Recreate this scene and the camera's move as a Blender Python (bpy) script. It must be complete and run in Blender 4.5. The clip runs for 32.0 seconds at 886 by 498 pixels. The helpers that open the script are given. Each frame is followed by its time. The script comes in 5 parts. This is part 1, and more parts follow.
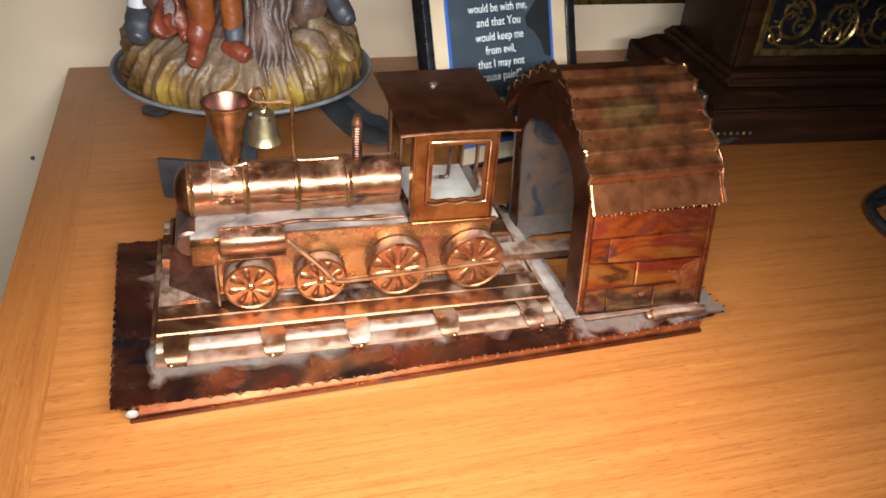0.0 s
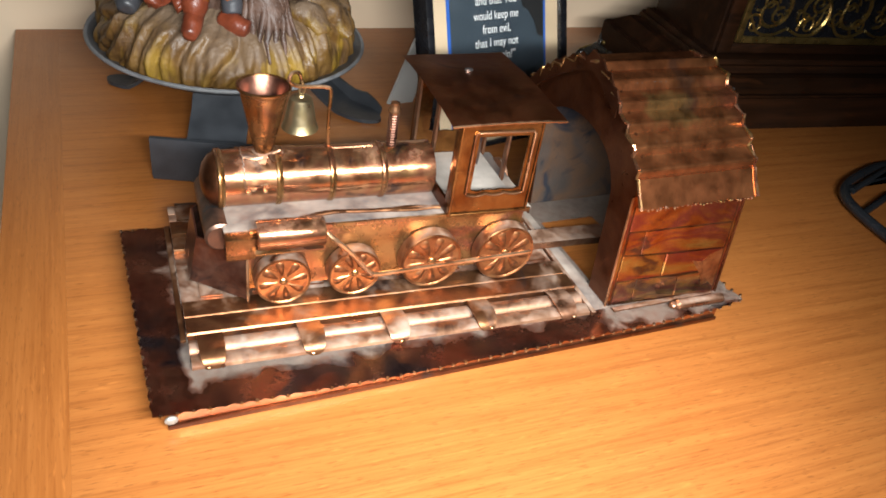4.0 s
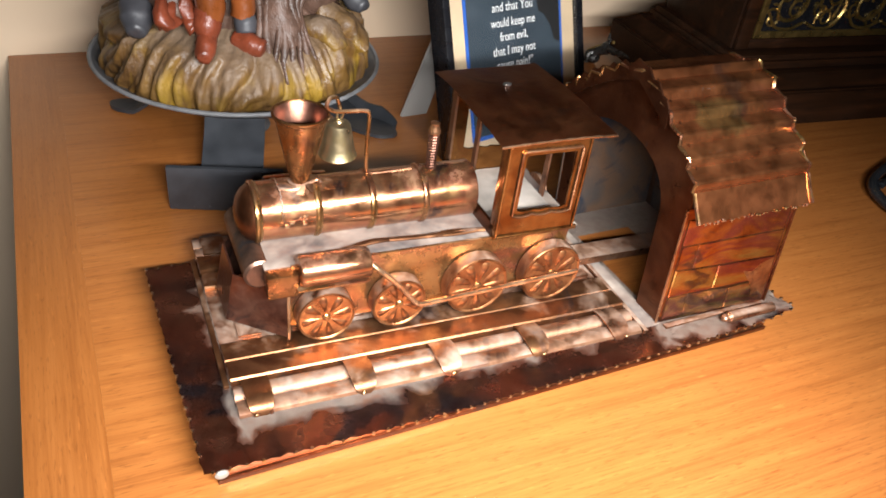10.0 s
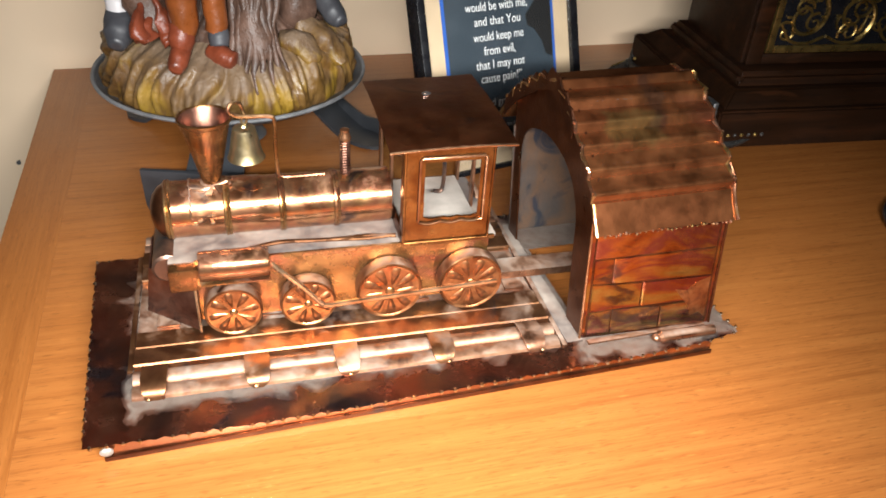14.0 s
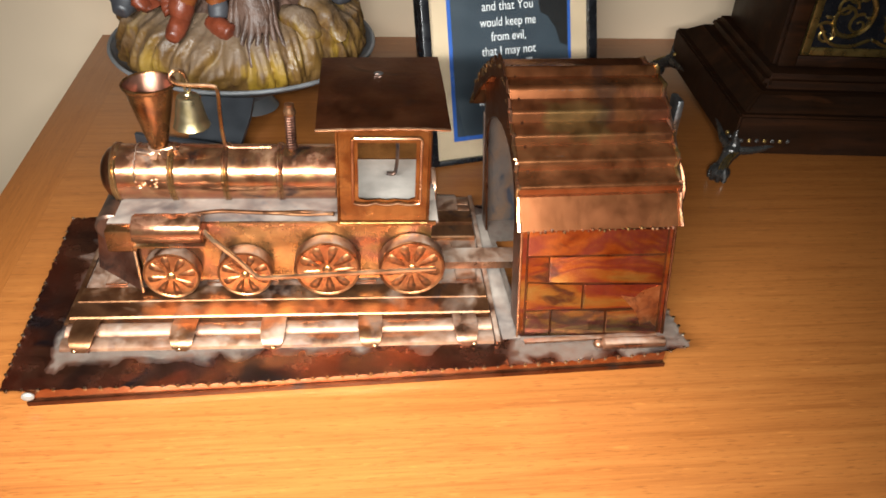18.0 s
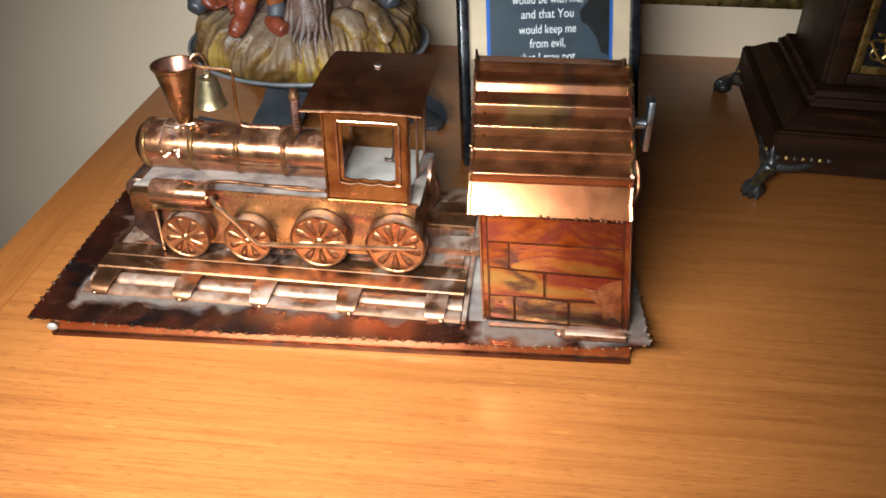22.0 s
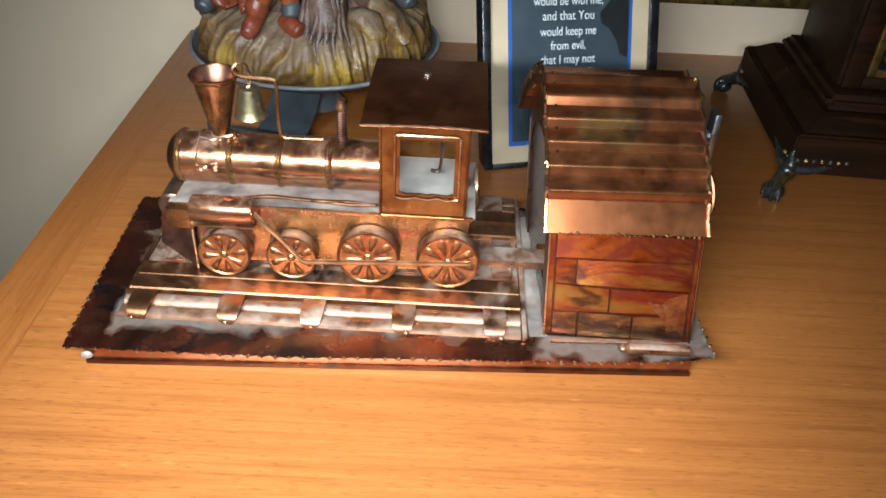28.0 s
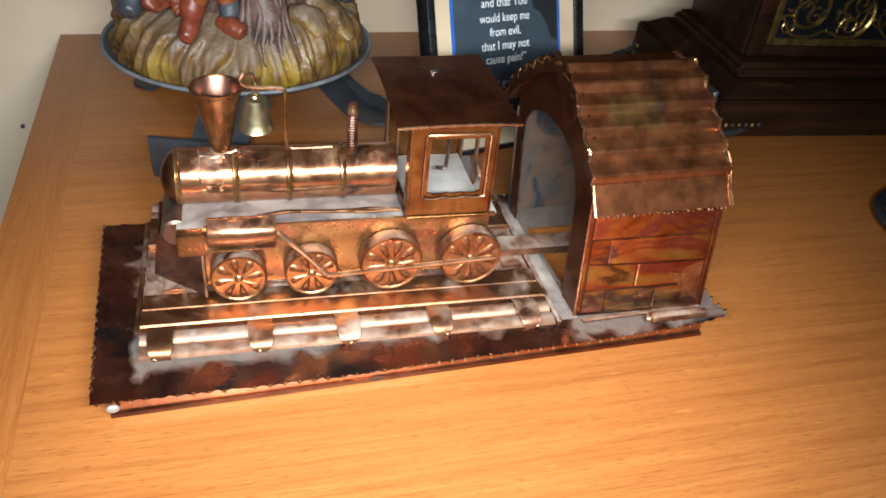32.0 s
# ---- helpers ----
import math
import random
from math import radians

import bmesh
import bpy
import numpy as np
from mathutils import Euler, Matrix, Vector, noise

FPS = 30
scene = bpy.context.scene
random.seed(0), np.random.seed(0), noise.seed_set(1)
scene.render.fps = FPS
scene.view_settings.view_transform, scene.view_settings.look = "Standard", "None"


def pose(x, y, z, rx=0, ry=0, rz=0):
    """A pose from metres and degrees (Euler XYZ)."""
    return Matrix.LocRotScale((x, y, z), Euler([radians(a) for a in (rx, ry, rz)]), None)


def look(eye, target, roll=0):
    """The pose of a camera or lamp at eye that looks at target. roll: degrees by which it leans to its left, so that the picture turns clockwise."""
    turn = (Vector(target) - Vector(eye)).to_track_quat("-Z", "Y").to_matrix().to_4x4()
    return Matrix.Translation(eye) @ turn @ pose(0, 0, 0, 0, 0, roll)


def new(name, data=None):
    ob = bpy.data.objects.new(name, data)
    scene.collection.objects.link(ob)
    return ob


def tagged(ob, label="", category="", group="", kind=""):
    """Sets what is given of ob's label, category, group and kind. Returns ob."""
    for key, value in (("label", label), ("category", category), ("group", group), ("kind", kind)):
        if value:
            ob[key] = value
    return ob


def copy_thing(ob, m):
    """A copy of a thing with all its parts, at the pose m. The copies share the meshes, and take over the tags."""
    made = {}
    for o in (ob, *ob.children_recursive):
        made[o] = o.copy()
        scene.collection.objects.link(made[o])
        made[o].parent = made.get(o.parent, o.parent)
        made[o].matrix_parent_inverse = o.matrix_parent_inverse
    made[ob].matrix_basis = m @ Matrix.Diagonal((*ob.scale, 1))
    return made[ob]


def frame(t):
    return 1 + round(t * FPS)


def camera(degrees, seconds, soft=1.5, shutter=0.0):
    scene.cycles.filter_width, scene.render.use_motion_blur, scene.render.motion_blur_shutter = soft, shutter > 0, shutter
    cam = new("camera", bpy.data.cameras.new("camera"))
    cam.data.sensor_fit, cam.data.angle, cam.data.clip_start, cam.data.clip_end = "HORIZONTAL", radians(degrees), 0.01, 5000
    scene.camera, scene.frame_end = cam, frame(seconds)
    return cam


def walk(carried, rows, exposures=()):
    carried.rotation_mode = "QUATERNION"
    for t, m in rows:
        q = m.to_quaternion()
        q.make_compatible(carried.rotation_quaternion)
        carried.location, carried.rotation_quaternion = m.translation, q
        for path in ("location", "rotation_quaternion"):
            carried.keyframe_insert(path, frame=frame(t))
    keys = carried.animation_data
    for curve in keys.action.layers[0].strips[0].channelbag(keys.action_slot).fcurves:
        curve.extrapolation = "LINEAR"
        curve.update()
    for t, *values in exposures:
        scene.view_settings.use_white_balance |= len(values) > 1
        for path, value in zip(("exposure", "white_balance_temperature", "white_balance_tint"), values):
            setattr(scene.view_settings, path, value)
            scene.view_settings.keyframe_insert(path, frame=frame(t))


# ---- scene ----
cam = camera(57.7, 32.0, soft=1.7)
PATH = [
    (0, (0.391, -2.226, 2.221), (0.947, -0.656, 1.114), 4.5),
    (0.5, (0.431, -2.214, 2.213), (1.029, -0.666, 1.096), 5.6),
    (1, (0.433, -2.197, 2.208), (1.042, -0.661, 1.082), 5.6),
    (1.5, (0.35, -2.101, 2.2), (0.978, -0.587, 1.054), 6.5),
    (2, (0.24, -1.989, 2.217), (0.905, -0.496, 1.064), 7.2),
    (2.5, (0.119, -1.911, 2.195), (0.815, -0.453, 1.016), 8.5),
    (3, (0.03, -1.941, 2.215), (0.777, -0.491, 1.057), 9.2),
    (3.5, (-0.07, -1.931, 2.218), (0.712, -0.495, 1.067), 9.8),
    (5.5, (-0.115, -1.838, 2.214), (0.67, -0.421, 1.041), 10.1),
    (6, (-0.109, -1.789, 2.206), (0.669, -0.37, 1.03), 9.9),
    (6.5, (-0.157, -1.703, 2.19), (0.634, -0.299, 1.005), 10.4),
    (7, (-0.175, -1.654, 2.199), (0.65, -0.271, 1.012), 10.4),
    (7.5, (-0.238, -1.575, 2.192), (0.611, -0.214, 0.998), 10.6),
    (8, (-0.339, -1.479, 2.148), (0.509, -0.13, 0.94), 10.6),
    (8.5, (-0.313, -1.526, 2.159), (0.541, -0.154, 0.981), 9.6),
    (9, (-0.32, -1.567, 2.174), (0.527, -0.18, 1.007), 9.0),
    (9.5, (-0.275, -1.596, 2.184), (0.56, -0.199, 1.021), 8.4),
    (10, (-0.243, -1.647, 2.185), (0.582, -0.238, 1.03), 8.1),
    (10.5, (-0.228, -1.726, 2.217), (0.581, -0.3, 1.071), 7.9),
    (11, (-0.159, -1.815, 2.24), (0.63, -0.375, 1.099), 7.2),
    (11.5, (-0.088, -1.85, 2.236), (0.687, -0.4, 1.097), 6.9),
    (12, (0.022, -1.884, 2.243), (0.757, -0.407, 1.113), 6.4),
    (12.5, (0.202, -1.937, 2.245), (0.872, -0.431, 1.111), 5.3),
    (13, (0.263, -1.944, 2.247), (0.893, -0.42, 1.116), 5.1),
    (13.5, (0.342, -1.983, 2.25), (0.913, -0.433, 1.122), 4.4),
    (14, (0.503, -2.016, 2.233), (1.041, -0.461, 1.094), 3.9),
    (14.5, (0.586, -2.032, 2.222), (1.092, -0.465, 1.088), 3.9),
    (16.5, (0.899, -2.038, 2.212), (1.333, -0.462, 1.06), 3.9),
    (17, (0.953, -2.062, 2.231), (1.333, -0.472, 1.079), 3.8),
    (17.5, (1.085, -2.117, 2.232), (1.434, -0.527, 1.07), 4.0),
    (18, (1.163, -2.117, 2.222), (1.43, -0.521, 1.048), 3.3),
    (18.5, (1.276, -2.123, 2.18), (1.482, -0.518, 1.005), 3.3),
    (19, (1.384, -2.174, 2.202), (1.48, -0.549, 1.04), 3.0),
    (19.5, (1.495, -2.212, 2.219), (1.541, -0.58, 1.064), 3.0),
    (20, (1.61, -2.248, 2.208), (1.612, -0.621, 1.045), 2.5),
    (20.5, (1.74, -2.305, 2.203), (1.706, -0.675, 1.044), 1.4),
    (21, (1.824, -2.337, 2.202), (1.74, -0.705, 1.048), 0.8),
    (21.5, (1.826, -2.368, 2.214), (1.725, -0.733, 1.066), 0.7),
    (22, (1.839, -2.399, 2.226), (1.736, -0.757, 1.088), 0.5),
    (22.5, (1.852, -2.394, 2.225), (1.733, -0.751, 1.09), 0.3),
    (23, (1.86, -2.371, 2.232), (1.724, -0.73, 1.096), -0.0),
    (23.5, (1.843, -2.356, 2.234), (1.705, -0.715, 1.098), 0.0),
    (24, (1.82, -2.39, 2.251), (1.692, -0.747, 1.118), 0.2),
    (24.5, (1.812, -2.407, 2.261), (1.696, -0.762, 1.13), 0.3),
    (25, (1.789, -2.406, 2.27), (1.679, -0.761, 1.138), 0.5),
    (25.5, (1.777, -2.383, 2.251), (1.663, -0.738, 1.12), 0.3),
    (27.5, (1.457, -2.332, 2.282), (1.492, -0.7, 1.127), 2.6),
    (28, (1.325, -2.266, 2.267), (1.395, -0.643, 1.1), 3.0),
    (28.5, (1.216, -2.246, 2.278), (1.35, -0.634, 1.101), 3.8),
    (29, (1.171, -2.313, 2.285), (1.357, -0.709, 1.105), 4.4),
    (29.5, (1.085, -2.257, 2.282), (1.301, -0.66, 1.097), 4.8),
    (30, (0.98, -2.19, 2.268), (1.256, -0.6, 1.087), 5.0),
    (30.5, (0.835, -2.152, 2.267), (1.184, -0.583, 1.077), 5.4),
    (31, (0.674, -2.111, 2.264), (1.116, -0.569, 1.068), 6.1),
    (31.5, (0.571, -2.092, 2.264), (1.071, -0.558, 1.081), 6.4),
    (32, (0.446, -2.083, 2.256), (0.996, -0.56, 1.082), 6.4),
]
EXPOSURES = [(0, -0.14, 6000, 8), (3, -0.12, 6150, 8), (6, 0.03, 6280, 9), (8, 0.24, 6350, 11), (9.5, 0.16, 6300, 12), (11.5, 0.05, 6400, 11), (13, 0.04, 6350, 10), (16.5, -0.02, 6380, 9), (19, -0.18, 6200, 6), (21, -0.26, 5900, 5), (23, -0.30, 5650, 3), (25, -0.33, 5480, 1), (28, -0.36, 5450, 1), (30, -0.38, 5450, 1), (32, -0.24, 5680, 4)]
walk(cam, [(t, look(Vector(eye) * 0.1, Vector(target) * 0.1, roll)) for t, eye, target, roll in PATH], EXPOSURES)

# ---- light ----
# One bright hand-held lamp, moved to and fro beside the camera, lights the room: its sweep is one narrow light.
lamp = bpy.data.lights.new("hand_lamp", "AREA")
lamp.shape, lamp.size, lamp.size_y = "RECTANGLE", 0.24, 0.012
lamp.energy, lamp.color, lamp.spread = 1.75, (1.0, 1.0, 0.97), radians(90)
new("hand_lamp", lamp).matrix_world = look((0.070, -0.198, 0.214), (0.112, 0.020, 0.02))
world = bpy.data.worlds.new("room_air")
world.use_nodes = True
world.node_tree.nodes["Background"].inputs[0].default_value = (1.0, 0.8, 0.6, 1)
world.node_tree.nodes["Background"].inputs[1].default_value = 0.02
scene.world = world


# ---- materials ----
class Mat:
    """A node material, with short names for what is used again and again."""

    def __init__(self, name):
        self.m = bpy.data.materials.new(name)
        self.m.use_nodes = True
        self.t = self.m.node_tree
        self.b = self.t.nodes["Principled BSDF"]
        self.co = self.t.nodes.new("ShaderNodeTexCoord").outputs["Object"]

    def link(self, a, b):
        self.t.links.new(a, b)

    def noise(self, scale, detail=4.0, rough=0.55, stretch=(1, 1, 1), distort=0.0, spin=(0, 0, 0)):
        mp = self.t.nodes.new("ShaderNodeMapping")
        mp.inputs["Scale"].default_value = stretch
        mp.inputs["Rotation"].default_value = spin
        n = self.t.nodes.new("ShaderNodeTexNoise")
        n.inputs["Scale"].default_value, n.inputs["Detail"].default_value = scale, detail
        n.inputs["Roughness"].default_value, n.inputs["Distortion"].default_value = rough, distort
        self.link(self.co, mp.inputs["Vector"])
        self.link(mp.outputs[0], n.inputs["Vector"])
        return n.outputs["Fac"]

    def ramp(self, fac, stops):
        r = self.t.nodes.new("ShaderNodeValToRGB")
        while len(r.color_ramp.elements) < len(stops):
            r.color_ramp.elements.new(0.5)
        for e, (p, col) in zip(r.color_ramp.elements, stops):
            e.position = p
            e.color = (*col, 1) if len(col) == 3 else col
        self.link(fac, r.inputs[0])
        return r.outputs[0]

    def grey(self, fac, lo, hi, a=0.0, b=1.0):
        return self.ramp(fac, [(lo, (a, a, a)), (hi, (b, b, b))])

    def mix(self, fac, a, b, mode="MIX"):
        m = self.t.nodes.new("ShaderNodeMix")
        m.data_type, m.blend_type = "RGBA", mode
        for socket, v in ((m.inputs["Factor"], fac), (m.inputs["A"], a), (m.inputs["B"], b)):
            if isinstance(v, (int, float)):
                socket.default_value = v
            elif isinstance(v, tuple):
                socket.default_value = (*v, 1)
            else:
                self.link(v, socket)
        return m.outputs["Result"]

    def times(self, a, b):
        m = self.t.nodes.new("ShaderNodeMath")
        m.operation = "MULTIPLY"
        for s, v in zip(m.inputs, (a, b)):
            if isinstance(v, (int, float)):
                s.default_value = v
            else:
                self.link(v, s)
        return m.outputs[0]

    def near_box(self, cx, cy, hx, hy, reach=0.0045):
        """1 on and close to a rectangle of the plan, 0 away from it, with a cloudy border."""
        s = self.t.nodes.new("ShaderNodeSeparateXYZ")
        self.link(self.co, s.inputs[0])

        def op(kind, a, b=0.0):
            m = self.t.nodes.new("ShaderNodeMath")
            m.operation = kind
            for socket, v in zip(m.inputs, (a, b)):
                if isinstance(v, (int, float)):
                    socket.default_value = v
                else:
                    self.link(v, socket)
            return m.outputs[0]

        far = op("MAXIMUM", op("SUBTRACT", op("ABSOLUTE", op("SUBTRACT", s.outputs["X"], cx)), hx), op("SUBTRACT", op("ABSOLUTE", op("SUBTRACT", s.outputs["Y"], cy)), hy))
        cloud = op("MULTIPLY", op("SUBTRACT", self.noise(85.0, 3.0, 0.5, distort=0.3), 0.5), reach * 5.0)
        f = op("ADD", op("DIVIDE", op("ADD", far, cloud), reach), 0.0)
        return self.ramp(f, [(0.0, (0.85, 0.85, 0.85)), (0.35, (0.5, 0.5, 0.5)), (1.0, (0, 0, 0))])

    def upward(self, lo=0.55, hi=0.95):
        g = self.t.nodes.new("ShaderNodeNewGeometry")
        s = self.t.nodes.new("ShaderNodeSeparateXYZ")
        self.link(g.outputs["Normal"], s.inputs[0])
        return self.grey(s.outputs["Z"], lo, hi)

    def bump(self, fac, strength=0.2, distance=0.001):
        b = self.t.nodes.new("ShaderNodeBump")
        b.inputs["Strength"].default_value, b.inputs["Distance"].default_value = strength, distance
        self.link(fac, b.inputs["Height"])
        self.link(b.outputs[0], self.b.inputs["Normal"])

    def set(self, color=None, rough=None, metal=None):
        for key, v in (("Base Color", color), ("Roughness", rough), ("Metallic", metal)):
            if v is None:
                continue
            if isinstance(v, (int, float)):
                self.b.inputs[key].default_value = v
            elif isinstance(v, tuple):
                self.b.inputs[key].default_value = (*v, 1)
            else:
                self.link(v, self.b.inputs[key])
        return self.m


DUST = (0.27, 0.222, 0.182)


def copper(name, tones, patch=22.0, rough=(0.20, 0.38), dust=0.0, dust_scale=60.0, tint=(0.10, 0.09, 0.10), tint_at=0.62, stretch=(1, 1, 1), swirl=0.6, spin=(0, 0, 0), metal=0.97, round_box=None, marks=(), deep=0.62, relief=0.3):
    """Flame-stained copper sheet: tones from dark to pale in patches, some heat tint, tarnish, fine scratches and, if asked, grey dust."""
    k = Mat(name)
    tones = [(r * deep, g * deep * 0.93, b * deep * 0.90) for r, g, b in tones]
    patch *= 1.4
    big = k.noise(patch, 5.0, 0.55, stretch, swirl, spin)
    c = k.ramp(big, [(0.27 + 0.46 * i / (len(tones) - 1), t) for i, t in enumerate(tones)])
    c = k.mix(k.grey(k.noise(patch * 1.5, 4.0, 0.55, stretch, 1.0, spin), tint_at - 0.04, tint_at + 0.06, 0.0, 0.85), c, tint)
    for (cx_, cy_, hx, hy, reach), col, amount in marks:
        c = k.mix(k.times(k.near_box(cx_, cy_, hx, hy, reach), amount), c, col)
    scratch = k.noise(700.0, 4.0, 0.6)
    c = k.mix(k.grey(scratch, 0.45, 0.75, 0.0, 0.16), c, tones[0])
    worn = k.grey(k.noise(110.0, 6.0, 0.65), 0.32, 0.78)
    r = k.mix(worn, (rough[0],) * 3, (rough[1],) * 3)
    m = k.mix(worn, (metal,) * 3, (metal - 0.12,) * 3)
    if dust:
        d = k.grey(k.noise(dust_scale, 5.0, 0.6, distort=0.4), 0.58 - 0.35 * dust, 0.92 - 0.34 * dust)
        for i, patch_box in enumerate(round_box or ()):
            d = k.mix(1.0, d, k.near_box(*patch_box), "LIGHTEN") if i else k.near_box(*patch_box)
        d = k.times(k.times(d, k.upward(0.45, 0.9)), k.grey(k.noise(300.0, 4.0), 0.25, 0.6, 0.7, 1.0))
        c = k.mix(d, c, DUST)
        r = k.mix(d, r, (0.85, 0.85, 0.85))
        m = k.mix(d, m, (0.05, 0.05, 0.05))
    k.bump(k.mix(0.35, k.noise(90.0, 4.0), k.noise(600.0, 3.0)), relief, 0.0007)
    return k.set(c, r, m)


COPPER = copper("bright_copper", ((0.20, 0.085, 0.04), (0.54, 0.26, 0.13), (0.76, 0.46, 0.26), (0.48, 0.22, 0.11)), 26.0, (0.16, 0.34), tint=(0.28, 0.15, 0.09))
COPPER_BEAD = copper("polished_bead_copper", ((0.5, 0.27, 0.14), (0.80, 0.52, 0.30), (0.9, 0.65, 0.42)), 60.0, (0.14, 0.22), tint=(0.6, 0.36, 0.2), deep=1.0)
COPPER_WHEEL = copper("wheel_copper", ((0.22, 0.075, 0.03), (0.50, 0.20, 0.08), (0.68, 0.33, 0.14), (0.40, 0.15, 0.06)), 90.0, (0.24, 0.42), deep=0.62, tint=(0.20, 0.08, 0.04))
COPPER_CHIMNEY = copper("chimney_copper", ((0.17, 0.078, 0.032), (0.32, 0.152, 0.060), (0.42, 0.22, 0.088), (0.25, 0.11, 0.044)), 40.0, (0.20, 0.34), deep=0.66, tint=(0.12, 0.06, 0.034), stretch=(1, 1, 0.5))
COPPER_BOILER = copper("boiler_copper", ((0.24, 0.10, 0.055), (0.46, 0.20, 0.095), (0.64, 0.34, 0.17), (0.52, 0.22, 0.12), (0.58, 0.33, 0.14), (0.36, 0.15, 0.08)), 34.0, (0.15, 0.29), deep=0.70, tint=(0.075, 0.05, 0.048), tint_at=0.61, dust=0.18)
COPPER_DARK = copper("dark_copper", ((0.12, 0.048, 0.026), (0.18, 0.070, 0.034), (0.26, 0.105, 0.048), (0.15, 0.058, 0.030)), 26.0, (0.26, 0.42), tint=(0.07, 0.05, 0.045), tint_at=0.66)
COPPER_CAB = copper("cab_copper", ((0.15, 0.060, 0.019), (0.29, 0.125, 0.036), (0.42, 0.20, 0.060), (0.24, 0.098, 0.030), (0.34, 0.145, 0.044)), 34.0, (0.19, 0.32), tint=(0.10, 0.045, 0.020), tint_at=0.66, deep=0.66)
COPPER_ROOF = copper("roof_copper", ((0.36, 0.125, 0.052), (0.42, 0.155, 0.060), (0.50, 0.205, 0.080), (0.38, 0.125, 0.070), (0.48, 0.205, 0.078)), 16.0, (0.20, 0.25), relief=0.10, deep=0.92, tint=(0.085, 0.05, 0.042), tint_at=0.72, stretch=(0.35, 1, 1), marks=(((0.2015, 0.0305, 0.009, 0.0045, 0.0025), (0.46, 0.29, 0.10), 0.7), ((0.2125, 0.040, 0.001, 0.010, 0.004), (0.06, 0.050, 0.05), 0.6)))
COPPER_LID = copper("cab_roof_copper", ((0.19, 0.070, 0.034), (0.27, 0.102, 0.046), (0.34, 0.138, 0.060), (0.24, 0.088, 0.042), (0.20, 0.095, 0.040)), 20.0, (0.30, 0.43), tint=(0.13, 0.062, 0.040), tint_at=0.68, deep=0.82)
COPPER_SIDE = copper("mirror_copper", ((0.22, 0.085, 0.04), (0.42, 0.18, 0.08), (0.56, 0.28, 0.13)), 26.0, (0.10, 0.22), deep=0.95, tint=(0.26, 0.12, 0.07))
COPPER_BRICK = copper("brick_copper", ((0.05, 0.02, 0.012), (0.34, 0.085, 0.022), (0.52, 0.17, 0.04), (0.32, 0.08, 0.055), (0.50, 0.20, 0.05), (0.50, 0.33, 0.09), (0.16, 0.07, 0.05)), 30.0, (0.13, 0.24), deep=0.76, tint=(0.085, 0.045, 0.035), tint_at=0.60, stretch=(0.6, 1, 1.5), swirl=0.9, spin=(0, radians(28), 0))
COPPER_STRAW = copper("straw_tinted_copper", ((0.08, 0.045, 0.035), (0.38, 0.14, 0.05), (0.48, 0.28, 0.09), (0.30, 0.11, 0.09), (0.46, 0.31, 0.13), (0.20, 0.11, 0.08)), 40.0, (0.13, 0.24), deep=0.76, tint=(0.12, 0.07, 0.055), tint_at=0.60, stretch=(0.6, 1, 1.5), swirl=0.9, spin=(0, radians(28), 0))
COPPER_PLATE = copper("base_plate_copper", ((0.06, 0.042, 0.042), (0.16, 0.075, 0.052), (0.28, 0.115, 0.066), (0.26, 0.09, 0.052), (0.14, 0.072, 0.055), (0.30, 0.16, 0.085)), 17.0, (0.19, 0.33), deep=0.95, tint=(0.055, 0.048, 0.055), tint_at=0.60, metal=0.94, dust=0.5, round_box=((0.101, 0.0535, 0.0835, 0.0390), (0.2175, 0.0525, 0.0345, 0.0500, 0.0045)))
COPPER_DUSTY = copper("dusty_copper", ((0.17, 0.08, 0.05), (0.44, 0.21, 0.115), (0.62, 0.36, 0.22), (0.36, 0.17, 0.10)), 40.0, (0.24, 0.44), dust=0.60, dust_scale=90.0, tint=(0.2, 0.11, 0.08))
COPPER_MOULD = copper("moulding_copper", ((0.15, 0.075, 0.05), (0.38, 0.19, 0.11), (0.52, 0.30, 0.18), (0.30, 0.14, 0.08)), 40.0, (0.40, 0.56), dust=0.46, dust_scale=70.0, deep=0.62, tint=(0.16, 0.085, 0.06))
COPPER_DECK = copper("deck_copper", ((0.10, 0.10, 0.115), (0.22, 0.19, 0.18), (0.34, 0.24, 0.19)), 34.0, (0.35, 0.5), dust=0.82, dust_scale=45.0, metal=0.6, tint=(0.08, 0.085, 0.10))
COPPER_GOLD = copper("golden_copper", ((0.20, 0.10, 0.04), (0.40, 0.21, 0.08), (0.54, 0.32, 0.13), (0.44, 0.20, 0.12), (0.42, 0.29, 0.10), (0.32, 0.14, 0.065)), 26.0, (0.20, 0.36), deep=0.64, tint=(0.28, 0.17, 0.07), dust=0.25, stretch=(0.45, 1, 1))
COPPER_RAIL = copper("rail_copper", ((0.12, 0.055, 0.03), (0.30, 0.135, 0.062), (0.44, 0.22, 0.10), (0.26, 0.105, 0.055)), 32.0, (0.33, 0.47), dust=0.22, deep=0.56, tint=(0.09, 0.055, 0.045))
COPPER_DULL = copper("dull_grey_copper", ((0.075, 0.066, 0.062), (0.14, 0.115, 0.10), (0.20, 0.125, 0.08), (0.12, 0.105, 0.095), (0.19, 0.155, 0.13)), 22.0, (0.42, 0.6), deep=0.75, tint=(0.022, 0.032, 0.050), tint_at=0.55, metal=0.55)
COPPER_WING = copper("rosy_dull_copper", ((0.13, 0.06, 0.045), (0.24, 0.11, 0.075), (0.32, 0.17, 0.12), (0.18, 0.08, 0.06)), 50.0, (0.26, 0.42), deep=0.8, tint=(0.10, 0.06, 0.05))
